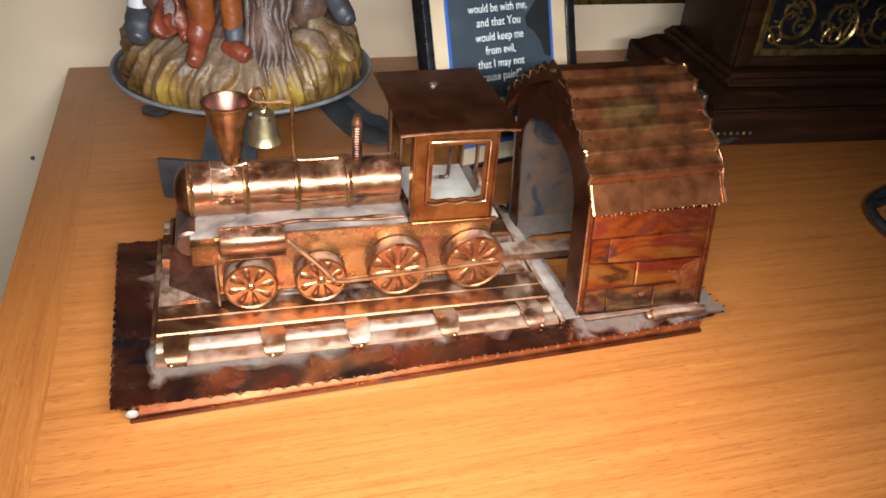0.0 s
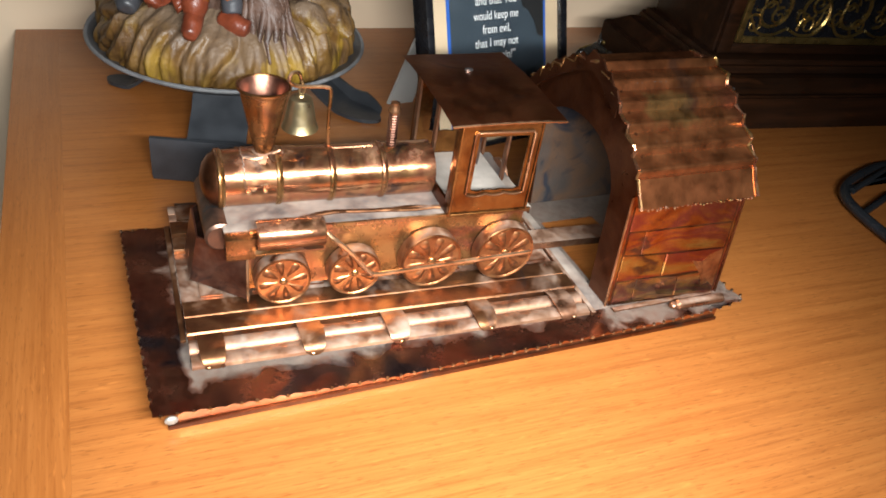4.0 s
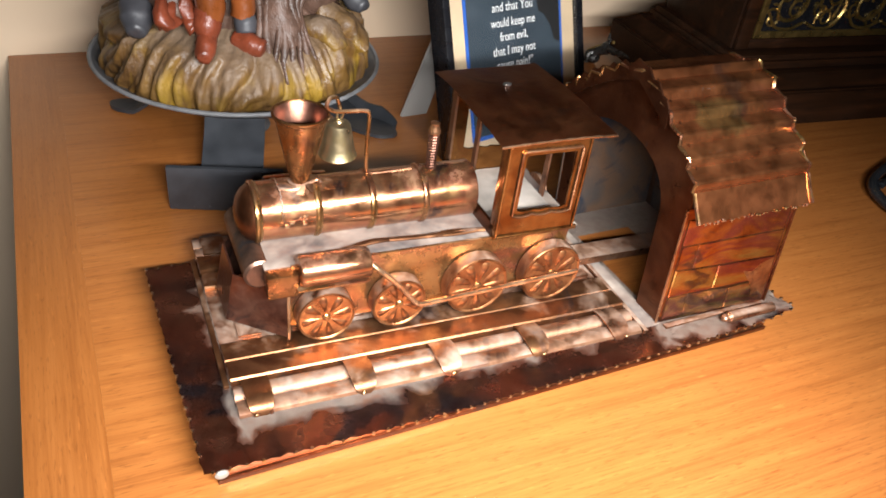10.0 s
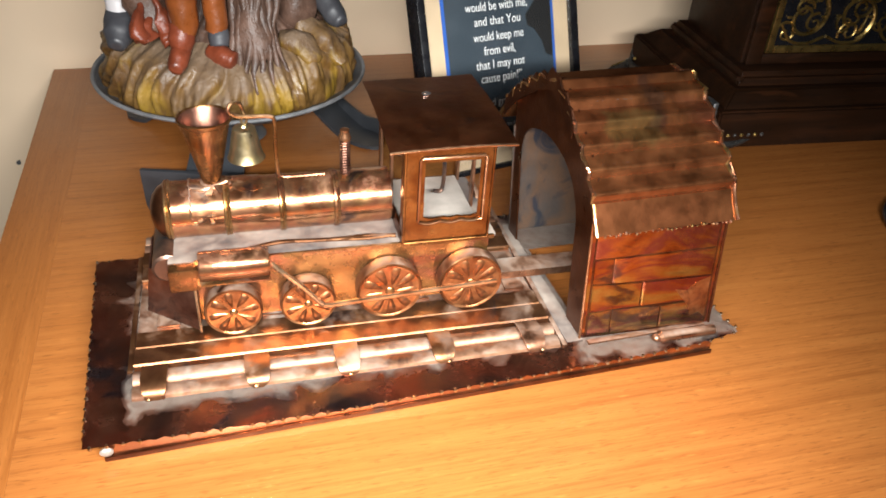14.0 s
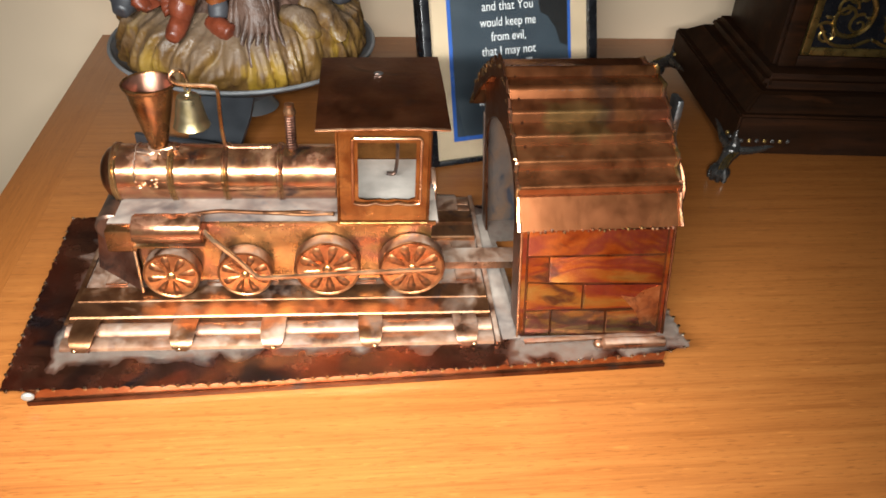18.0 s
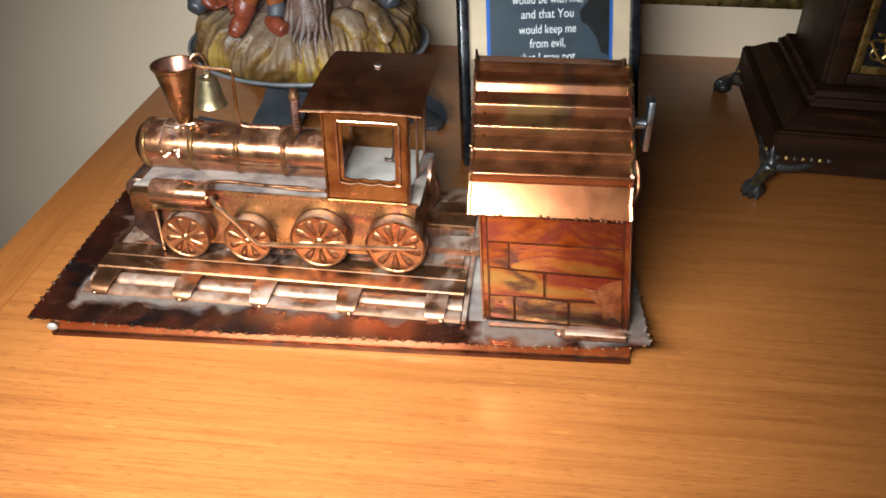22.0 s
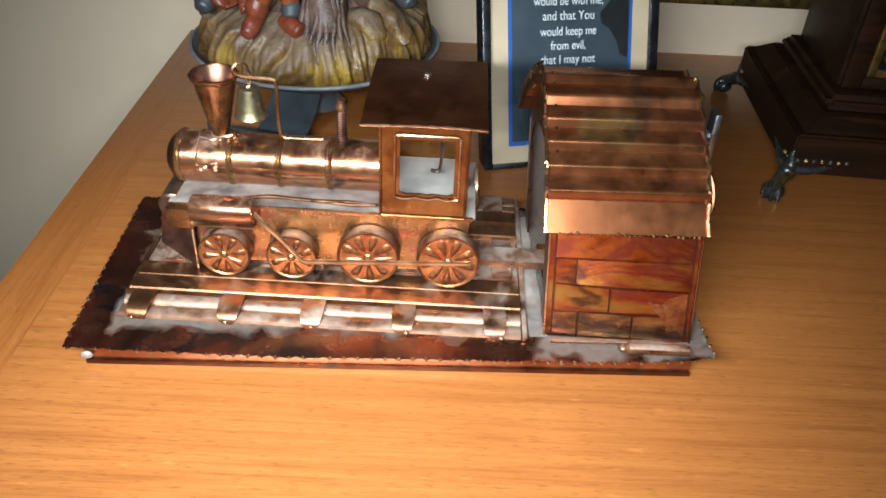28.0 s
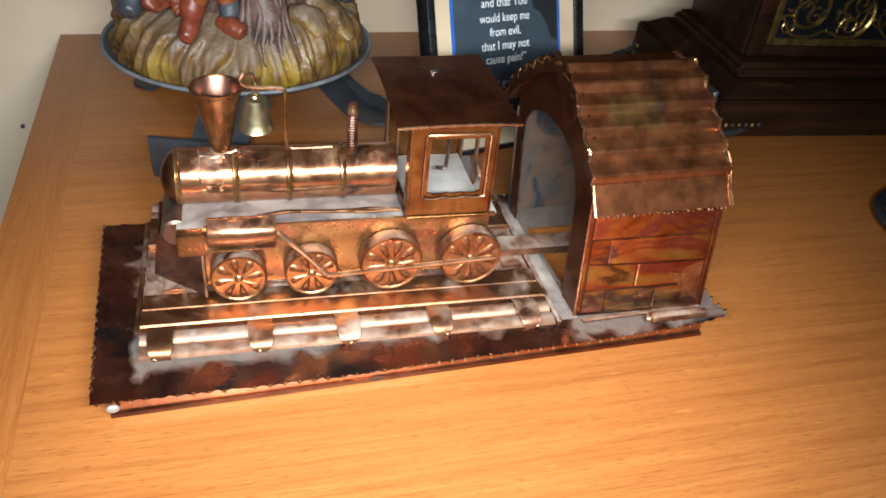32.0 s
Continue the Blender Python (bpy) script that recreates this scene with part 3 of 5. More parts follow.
front = part("front_wall", slab(B(), [(WL, Y0, 0.131), (WR, Y0 - 0.03, 0.131), (TR, Y0 - 0.03, ZT), (TL, Y0, ZT)], (0, 0.008, 0)), COPPER_BRICK, toy, "copper wall embossed with stone courses")
part("back_wall", slab(B(), [(WL, Y1, 0.131), (WR, Y1, 0.131), (TR, Y1, ZT), (TL, Y1, ZT)], (0, 0.008, 0)), COPPER_DULL, toy)
roof_half = [(0.035, 0.695), (0.062, 0.735), (0.11, 0.805), (0.20, 0.890), (0.296, 0.960), (0.40, 1.028), (0.53, 1.085)]


def roof_at(f):
    """A point of the smooth roof curve, f from the front eave (0) over the top (0.5) to the back eave (1)."""
    g = (f if f <= 0.5 else 1 - f) * 2 * (len(roof_half) - 1)
    i = min(int(g), len(roof_half) - 2)
    (a, b), (c, d) = roof_half[i], roof_half[i + 1]
    y, z = a + (c - a) * (g - i), b + (d - b) * (g - i)
    return (y, z) if f <= 0.5 else (1.06 - y, z)


roof_line = [roof_at(0.0), roof_at(0.09), roof_at(0.15)]
for k in range(11):
    f0, f1 = 0.155 + 0.69 * k / 11, 0.155 + 0.69 * (k + 1) / 11
    (ya, za), (yb, zb) = roof_at(f0), roof_at(f1)
    d = Vector((yb - ya, zb - za))
    nrm = Vector((-d.y, d.x)).normalized()
    if k < 5.5:
        spots = ((0.0, -0.007), (0.20, 0.0135), (0.25, 0.0170), (0.30, 0.0182), (0.36, 0.0168), (0.42, 0.0142), (0.95, -0.007))
    else:
        spots = ((0.05, -0.007), (0.58, 0.0142), (0.64, 0.0168), (0.70, 0.0182), (0.75, 0.0170), (0.80, 0.0135), (1.0, -0.007))
    roof_line += [(ya + d.x * t + nrm.x * h, za + d.y * t + nrm.y * h) for t, h in spots]
roof_line += [roof_at(0.85), roof_at(0.91), roof_at(1.0)]
part("roof", strip(B(), list(reversed(roof_line)), 1.782, 2.345, -0.007), COPPER_ROOF, toy, "corrugated copper roof with flame stains", 32)
for x, sign in ((1.778, -1), (2.349, 1)):
    edge = [(x + random.uniform(-0.004, 0.004), y, z) for y, z in roof_line]
    part("roof_rim", tube(B(), edge, [random.uniform(0.005, 0.010) for _ in edge], 6), COPPER_GOLD, toy, "rough shiny solder bead along the roof's edge")
bm = B()
for i in range(26):
    x = 1.80 + 0.54 * (i + random.random() * 0.7) / 26
    ball(bm, (x, 0.033, 0.694 + random.uniform(-0.004, 0.004)), random.uniform(0.003, 0.008), seg=6)
tagged(part("eave_beading", bm, COPPER_GOLD, toy), kind="stuff")
part("eave_tube", tube(B(), curve([(2.356, 0.20, 0.875), (2.374, 0.165, 0.83), (2.378, 0.13, 0.77), (2.366, 0.11, 0.72)], 4), [0.005, 0.006, 0.007, 0.008, 0.009, 0.010, 0.010, 0.010, 0.009, 0.008, 0.007, 0.006, 0.004], 8), COPPER_DARK, toy, "folded copper lug beside the eave")


def gable(x_at, arch, name, m, label):
    """An end wall: upright jambs, a curved top under the roof and, if asked, an arched opening."""
    n = 28
    out, inn = [], []
    for i in range(n + 1):
        y = Y0 + (Y1 - Y0) * i / n
        out.append((y, zt_curve(y)))
        th = math.pi * (1 - i / n)
        inn.append((0.565 + 0.292 * math.cos(th), 0.56 + 0.25 * math.sin(th) ** 0.75))
    outer = [(Y0, 0.131), *out, (Y1, 0.131)]
    inner = [(0.27, 0.131), *inn, (0.85, 0.131)]
    bm = B()
    P = lambda y, z, dx: (wall_x(*x_at, min(z, ZT)) + dx, y, z)
    if arch:
        loops = [[P(y, z, 0) for y, z in outer], [P(y, z, 0) for y, z in inner], [P(y, z, 0.008) for y, z in inner], [P(y, z, 0.008) for y, z in outer]]
        rings(bm, [*loops, loops[0]], False)
        bmesh.ops.remove_doubles(bm, verts=bm.verts, dist=1e-6)
    else:
        slab(bm, [P(y, z, 0) for y, z in outer], (0.008, 0, 0))
    return part(name, bm, m, toy, label)


def zt_curve(y):
    yy = y if y <= 0.53 else 1.06 - y
    for (a, b), (c, d) in zip(roof_half, roof_half[1:]):
        if a <= yy <= c:
            return b + (d - b) * (yy - a) / (c - a) - 0.006
    return 0.7


gable((WL, TL), True, "arch_wall", COPPER_DARK, "dark copper end wall with an arched gateway")
gable((WR - 0.008, TR - 0.008), False, "end_wall", COPPER_SMOKED, "dull grey-stained copper end wall")
# ragged top of the arch wall, standing proud of the roof
bm = B()
pts = [roof_at(0.36 + 0.5 * i / 22) for i in range(23)]
crest = [(1.772, y, z + (0.030 if i % 2 else 0.008) + 0.012 * random.random()) for i, (y, z) in enumerate(pts)]
foot = [(1.772, y, z - 0.05) for y, z in pts]
slab(bm, [*crest, *reversed(foot)], (0.008, 0, 0))
part("ragged_rim", bm, COPPER_DARK, toy, "ragged torn copper rim over the gateway")

bm = B()
for k, x0, x1, n in ((1, 1.82, 1.94, 60), (3, 1.86, 2.10, 90), (4, 1.86, 2.06, 70), (0, 2.27, 2.33, 20), (2, 2.12, 2.20, 24)):
    for _ in range(n):
        y, z = roof_at(0.155 + 0.69 * (k + random.uniform(0.15, 0.40)) / 11)
        ball(bm, (random.uniform(x0, x1), y, z + 0.011), random.uniform(0.0012, 0.0034), (1.4, 1, 0.6), 5)
tagged(part("solder_splash", bm, SPLASH, toy, "grains of spilt solder on the roof's ridges"), kind="stuff")
part("corner_seam", tube(B(), [(WL - 0.003, Y0 - 0.003, 0.133), (TL - 0.003, Y0 - 0.003, ZT)], 0.0055, 8), COPPER, toy, "bright folded edge of the front wall")
part("corner_seam", tube(B(), [(WR + 0.001, Y0 - 0.033, 0.133), (TR + 0.001, Y0 - 0.033, ZT)], 0.005, 8), COPPER_DARK, toy)
part("wall_foot", box(B(), 1.87, 2.40, 0.088, 0.112, 0.131, 0.140, 0.003), COPPER_DUSTY, toy, "folded dusty foot of the front wall")

# stone courses of the front wall
rows = [(0.140, 0.264, (0.19, 0.60)), (0.268, 0.394, (0.42,)), (0.398, 0.522, (0.16,)), (0.526, 0.640, ())]


def stone(f0, f1, z0, z1):
    bm = B()
    q = []
    for f, z in ((f0, z0), (f1, z0), (f1, z1), (f0, z1)):
        xl, xr = wall_x(WL, TL, z) + 0.022, wall_x(WR, TR, z) - 0.022
        q.append((xl + (xr - xl) * f, Y0 - 0.03 * f - 0.002, z + 0.006 * math.sin(9 * f + 20 * z)))
    c = sum((Vector(p) for p in q), Vector()) / 4
    inner = [tuple(c + (Vector(p) - c) * 0.965 + Vector((0, -0.004, 0))) for p in q]
    rings(bm, [q, inner], True, (False, True))
    return bm


part("joint_sheet", slab(B(), [(WL + 0.018, Y0 - 0.002, 0.138), (WR - 0.018, Y0 - 0.031, 0.138), (wall_x(WR, TR, 0.64) - 0.018, Y0 - 0.031, 0.642), (wall_x(WL, TL, 0.64) + 0.018, Y0 - 0.002, 0.642)], (0, 0.003, 0)), COPPER_DARK, front, "dark recessed joints between the stones")
for k, (z0, z1, cuts) in enumerate(rows):
    fs = [0.0, *cuts, 1.0]
    for a, b in zip(fs, fs[1:]):
        part("stone", stone(a + 0.005, b - 0.005, z0 + 0.001, z1 - 0.001), COPPER_BRICK if k else COPPER_STRAW, front)
bare = [(0.70, 0.335), (0.80, 0.325), (0.86, 0.36), (0.985, 0.385), (0.985, 0.175), (0.93, 0.205), (0.86, 0.185), (0.83, 0.245)]
part("bare_patch", slab(B(), [(wall_x(WL, TL, z) + 0.022 + (wall_x(WR, TR, z) - wall_x(WL, TL, z) - 0.044) * f, Y0 - 0.03 * f - 0.0062, z) for f, z in bare], (0, 0.0015, 0)), COPPER_WHEEL, front, "bare pink copper patch on the stones")


# stones on the inner face of the end wall, seen through the gateway
for k, (z0, z1, cuts) in enumerate(((0.136, 0.258, (0.30, 0.62)), (0.266, 0.388, (0.45, 0.78)), (0.396, 0.518, (0.28, 0.60)), (0.526, 0.650, (0.5,)), (0.658, 0.775, (0.35, 0.7)))):
    cut = [0.04 + max(0, z1 - 0.65) * 0.9, *cuts, 0.96 - max(0, z1 - 0.65) * 0.9]
    for q, (a, b) in enumerate(zip(cut, cut[1:])):
        face = [(wall_x(WR - 0.008, TR - 0.008, min(z, ZT)) - 0.006, Y0 + (Y1 - Y0) * f, z) for f, z in ((a + 0.008, z0), (b - 0.008, z0), (b - 0.008, z1), (a + 0.008, z1))]
        part("stone", slab(B(), face, (0.0055, 0, 0)), (COPPER_DULL, COPPER_WING, COPPER_DULL, COPPER_SMOKED)[(2 * k + q) % 4], toy)

# the winding key
key = part("winding_key", tube(B(), [(2.35, 0.48, 0.862), (2.44, 0.48, 0.862)], 0.022, 14), STEEL, toy, "grey steel winding key")
part("key_wing", box(B(), 2.434, 2.460, 0.442, 0.518, 0.757, 0.967, 0.008), STEEL, key)

# ---- the locomotive; x along the track, y across it, from the first wheel's hub ----
ROLL = 0.225
c3, s3 = math.cos(radians(-3)), math.sin(radians(-3))
loco = thing("toy_locomotive", "small handmade copper steam locomotive on the track", "toy train", (0.30 + ROLL * c3, 0.47 + ROLL * s3, 0.158), -3)
LZ = -0.158
A = 0.25


def lp(name, bm, m, label="", smooth=35.0, parent=None):
    """A part of the locomotive, whose heights count from the tabletop."""
    bmesh.ops.translate(bm, vec=(0, 0, LZ), verts=bm.verts)
    return part(name, bm, m, parent or loco, label, smooth)


boiler_r, boiler_z = 0.108, 0.573
lp("boiler", turned(B(), (-0.190, A, boiler_z), (1, 0, 0), [(0, 0.098), (0.004, boiler_r), (0.835, boiler_r), (0.839, 0.098)], 48), COPPER_BOILER, "polished copper boiler with heat stains")
lp("boiler_dome", turned(B(), (-0.187, A, boiler_z), (-1, 0, 0), [(0, 0.107), (0.012, 0.105), (0.035, 0.092), (0.055, 0.065), (0.066, 0.032), (0.069, 0.004)], 40), COPPER_DARK, "domed dark copper smokebox front")
for x in (-0.188, 0.024, 0.226, 0.432):
    lp("boiler_band", turned(B(), (x - 0.012, A, boiler_z), (1, 0, 0), [(0, 0.1085), (0.004, 0.114), (0.010, 0.115), (0.013, 0.112), (0.017, 0.115), (0.022, 0.113), (0.026, 0.1085)], 48), COPPER_GOLD)
# the saddle sheet under the chimney with a ragged soldered edge
bm = B()
loops = []
for x in (-0.105, -0.06, -0.02, 0.008):
    loops.append([(x + 0.006 * random.random(), A + 0.1095 * math.sin(t), boiler_z + 0.1095 * math.cos(t)) for t in [radians(-75 + 150 * i / 20 + random.uniform(-2, 2)) for i in range(21)]])
lp("saddle", rings(bm, loops, False), COPPER_BOILER, "thin soldered sheet round the boiler")
edge = [(-0.105 + random.uniform(-0.005, 0.005), A + 0.111 * math.sin(t), boiler_z + 0.111 * math.cos(t)) for t in [radians(-82 + 4.2 * i) for i in range(33)]]
lp("solder_seam", tube(B(), edge, [random.uniform(0.0015, 0.004) for _ in edge], 6), COPPER_DUSTY, "ragged pale solder seam round the boiler")
bm = B()
for i in range(9):
    t = radians(random.uniform(-100, -72))
    ball(bm, (-0.098 + 0.075 * random.random(), A + 0.109 * math.sin(t), boiler_z + 0.109 * math.cos(t)), random.uniform(0.004, 0.009), (1.3, 1, 0.8), 6)
tagged(lp("solder_beading", bm, COPPER_BEAD, "golden lumps of solder"), kind="stuff")
CHX = -0.022
bm = turned(B(), (CHX, A, 0.665), (0, 0, 1), [(0.0, 0.034), (0.01, 0.030), (0.09, 0.049), (0.18, 0.069), (0.262, 0.087), (0.268, 0.094), (0.276, 0.098), (0.283, 0.098), (0.286, 0.093), (0.280, 0.088), (0.20, 0.071), (0.10, 0.050), (0.06, 0.040), (0.055, 0.004)], 40)
bm.faces.ensure_lookup_table()
for f in bm.faces[9 * 40:13 * 40]:
    f.material_index = 1
lp("chimney", bm, [COPPER_CHIMNEY, COPPER_WING], "flared copper chimney with a rolled rim")
for k in range(5):
    t = radians(-100 + 40 * k)
    ca, sa = math.cos(t), math.sin(t)
    lp("collar_tab", slab(B(), [(CHX + 0.043 * ca - 0.016 * sa, A + 0.043 * sa + 0.016 * ca, 0.684), (CHX + 0.043 * ca + 0.016 * sa, A + 0.043 * sa - 0.016 * ca, 0.684), (CHX + 0.078 * ca + 0.014 * sa, A + 0.066 * sa - 0.014 * ca, 0.676 - 0.018 * sa * sa), (CHX + 0.080 * ca - 0.012 * sa, A + 0.066 * sa + 0.012 * ca, 0.674 - 0.018 * sa * sa)], (0, 0, 0.005)), COPPER_RAIL)
lp("collar", turned(B(), (CHX, A, 0.668), (0, 0, 1), [(0, 0.044), (0.008, 0.047), (0.016, 0.042), (0.018, 0.034)], 24), COPPER_DUSTY, "dusty soldered collar of the chimney")
lp("chimney_clip", tube(B(), curve([(-0.10, A - 0.03, 0.672), (-0.05, A - 0.045, 0.676), (0.0, A - 0.03, 0.684), (0.035, A - 0.02, 0.69), (0.045, A - 0.035, 0.682)], 5), 0.008, 8), COPPER_DUSTY)
# bell on its wire arm
arm = curve([(0.40, A, 0.682), (0.30, A, 0.680), (0.235, A, 0.684), (0.222, A, 0.72), (0.220, A, 0.82), (0.222, A, 0.915), (0.205, A, 0.934), (0.14, A - 0.005, 0.940), (0.09, A - 0.012, 0.948), (0.062, A - 0.02, 0.972), (0.075, A - 0.01, 0.996), (0.102, A + 0.005, 0.990), (0.112, A + 0.008, 0.965), (0.118, A + 0.004, 0.945)], 5)
lp("bell_arm", tube(B(), arm, 0.0075, 8), COPPER_GOLD, "bent copper wire arm")
bell = lp("bell", turned(B(), (0.112, A, 0.772), (0, 0, 1), [(0.006, 0.060), (0.0, 0.066), (0.004, 0.069), (0.012, 0.065), (0.04, 0.057), (0.08, 0.050), (0.110, 0.044), (0.122, 0.041), (0.128, 0.034), (0.130, 0.018), (0.137, 0.015), (0.139, 0.004)], 36), BRASS, "small brass bell")
lp("bell_hanger", tube(B(), curve([(0.112, A, 0.908), (0.105, A, 0.925), (0.115, A, 0.944), (0.126, A, 0.93), (0.118, A, 0.91)], 5), 0.005, 8), BRASS, parent=bell)
# spring valve
bm = B()
coil = [(0.478 + 0.017 * math.cos(2 * math.pi * i / 9), A + 0.017 * math.sin(2 * math.pi * i / 9), 0.672 + 0.145 * i / (9 * 13)) for i in range(9 * 13 + 1)]
lp("valve_spring", tube(bm, coil, 0.005, 6), COPPER_WING, "small coil spring")
lp("valve_cap", turned(B(), (0.478, A, 0.815), (0, 0, 1), [(0, 0.014), (0.01, 0.024), (0.022, 0.024), (0.034, 0.018), (0.05, 0.018), (0.055, 0.006)], 18), COPPER)
# deck and frame
lp("deck", box(B(), -0.20, 1.04, 0.022, 0.478, 0.476, 0.486, 0.003), COPPER_DECK, "dusty copper footplate")
lp("deck_edge", box(B(), -0.11, 1.03, 0.014, 0.024, 0.470, 0.490, 0.003), COPPER_GOLD)
for y in (0.040, 0.452):
    lp("side_frame", slab(B(), [(-0.115, y, 0.20), (1.0, y, 0.20), (1.02, y, 0.47), (-0.115, y, 0.47)], (0, 0.008, 0)), COPPER_GOLD, "golden heat-stained frame plate")
lp("frame_bottom", box(B(), -0.10, 1.0, 0.05, 0.45, 0.195, 0.203), COPPER_DUSTY)
lp("front_plate", box(B(), -0.118, -0.110, 0.04, 0.46, 0.20, 0.47), COPPER_DARK)
lp("rear_plate", box(B(), 1.005, 1.015, 0.05, 0.45, 0.20, 0.472), COPPER_DUSTY)
bm = B()
tube(bm, [(-0.205, 0.060, 0.434), (-0.205, 0.068, 0.434), (-0.205, 0.432, 0.434), (-0.205, 0.44, 0.434)], [0.048, 0.058, 0.058, 0.048], 20)
lp("buffer_beam", bm, COPPER_SMOKED, "rolled dusty copper front beam")
for m in (1, -1):
    Y = lambda v: v if m > 0 else 0.5 - v
    wing = lp("cowcatcher_wing", slab(B(), [(-0.118, Y(0.012), 0.168), (-0.120, Y(0.016), 0.392), (-0.285, Y(0.15), 0.385), (-0.315, Y(0.15), 0.185)], (0.007, 0.003 * m, 0)), COPPER_WING, "thin bent copper plate of the cowcatcher")
    lp("wing_edge", tube(B(), [(-0.116, Y(0.010), 0.165), (-0.118, Y(0.014), 0.392)], 0.006, 8), COPPER_BEAD, "bright folded edge", parent=wing)
lp("cowcatcher_nose", slab(B(), [(-0.315, 0.152, 0.185), (-0.285, 0.152, 0.385), (-0.285, 0.348, 0.385), (-0.315, 0.348, 0.185)], (0.007, 0, 0)), COPPER_WING, "thin copper plate of the cowcatcher")
for y, s in ((-0.018, 1), (0.518, -1)):
    lp("cylinder", turned(B(), (-0.092, y, 0.487), (1, 0, 0), [(0, 0.03), (0.001, 0.052), (0.008, 0.056), (0.242, 0.056), (0.249, 0.052), (0.25, 0.03)], 28), COPPER_BOILER, "copper steam cylinder")
    lp("cylinder_bracket", box(B(), -0.20, -0.092, min(y - 0.01 * s, y + 0.06 * s), max(y - 0.01 * s, y + 0.06 * s), 0.388, 0.482, 0.008), COPPER_CHIMNEY)
    lp("bracket_sheet", box(B(), -0.10, 0.16, min(y - 0.03 * s, y + 0.05 * s), max(y - 0.03 * s, y + 0.05 * s), 0.418, 0.426, 0.002), COPPER_GOLD)
    ry = y - 0.045 * s
    lp("connecting_rod", tube(B(), curve([(0.165, y - 0.02 * s, 0.488), (0.20, ry, 0.462), (0.27, ry, 0.385), (0.335, ry, 0.302), (0.362, ry, 0.287), (0.42, ry, 0.288), (0.6, ry, 0.298), (0.8, ry, 0.308), (1.03, ry, 0.320)], 4), 0.0105, 8), COPPER_BEAD, "bent copper connecting rod")
    for q in (0, 1):
        sy = (lambda v: v) if s > 0 else (lambda v: 0.5 - v)
        way = [(0.085, 0.050, 0.500), (0.20, 0.066 - 0.02 * q, 0.508 + 0.012 * q), (0.31, 0.052 + 0.016 * q, 0.512 - 0.010 * q), (0.42, 0.050 - 0.010 * q, 0.508 + 0.008 * q), (0.53, 0.052 + 0.018 * q, 0.500), (0.64, 0.050 - 0.006 * q, 0.506)]
        lp("side_pipe", tube(B(), curve([(x, sy(v), z) for x, v, z in way], 5), 0.0075, 8), COPPER_RAIL, "wavy copper wire along the boiler")


def wheel(r, n=10):
    """A drum wheel whose face is pressed into petals: its drum and face in one, each spoke apart."""
    drum = B()
    turned(drum, (0, 0, 0), (0, 1, 0), [(0.055, r * 0.2), (0.055, r * 0.97), (0.05, r), (0.004, r), (-0.003, r * 0.99), (0.004, r * 0.94), (0.010, r * 0.15)], 40)
    ob = part("wheel", drum, COPPER_DUSTY)
    part("face", turned(B(), (0, 0, 0), (0, 1, 0), [(-0.003, r * 0.988), (-0.007, r * 0.965), (-0.004, r * 0.91), (0.003, r * 0.86), (0.006, r * 0.15)], 40), COPPER_WHEEL, ob, "pressed copper wheel face with a raised rim")
    bm = B()
    pet = []
    for d, w, h in ((0.10, 0.035, 0.002), (0.30, 0.10, -0.003), (0.60, 0.19, -0.007), (0.80, 0.23, -0.005), (0.89, 0.16, 0.002)):
        pet.append([(r * d, 0.005, -r * w), (r * d, h, -r * w * 0.5), (r * d, h - 0.003, 0), (r * d, h, r * w * 0.5), (r * d, 0.005, r * w)])
    rings(bm, pet, False)
    me = mesh_of("spoke", bm, COPPER_WHEEL)
    for k in range(n):
        s = part("spoke", me, None, ob)
        s.matrix_basis = pose(0, 0, 0, 0, 360 * k / n, 0)
    part("hub", turned(B(), (0, -0.012, 0), (0, 1, 0), [(0, 0.004), (0.001, r * 0.09), (0.006, r * 0.14), (0.02, r * 0.15)], 14), COPPER_GOLD, ob)
    return ob


for x, z, r in ((0.012, 0.266, 0.108), (0.292, 0.270, 0.107), (0.610, 0.290, 0.130), (0.940, 0.290, 0.132)):
    first = wheel(r, 8 if r < 0.12 else 9)
    first.parent = loco
    first.matrix_basis = pose(x * U, -0.018 * U, (z + LZ) * U, 0, random.uniform(0, 40), 0)
    other = copy_thing(first, pose(x * U, 0.518 * U, (z + LZ) * U, 0, random.uniform(0, 40), 180))
    other.parent = loco
for x in (0.012, 0.292, 0.61, 0.94):
    lp("axle", tube(B(), [(x, 0.03, 0.275), (x, 0.47, 0.275)], 0.015, 10), COPPER_DARK)

# cab
C0, C1, CY0, CY1, CZ0, CZ1 = 0.655, 1.0, 0.0, 0.50, 0.486, 0.912


def frame_panel(axis, at, a0, a1, b0, b1, h0, h1, v0, v1, t=0.008, wavy=False):
    """A cab panel with a window: corners a (along) and z, the opening h by v."""
    bm = B()
    P = (lambda u, z: (u, at, z)) if axis == "x" else (lambda u, z: (at, u, z))
    n = 8
    def rect(u0, u1, z0, z1, dip=0.0):
        out = []
        for (ua, za), (ub, zb) in (((u0, z0), (u1, z0)), ((u1, z0), (u1, z1)), ((u1, z1), (u0, z1)), ((u0, z1), (u0, z0))):
            for i in range(n):
                z = za + (zb - za) * i / n
                if dip and za == zb == z0:
                    z -= dip * (abs(math.sin(3 * math.pi * i / n)) if i else 0)
                out.append(P(ua + (ub - ua) * i / n, z))
        return out
    return holed(bm, rect(a0, a1, b0, b1), rect(h0, h1, v0, v1, 0.010 if wavy else 0), (0, t, 0) if axis == "x" else (t, 0, 0))


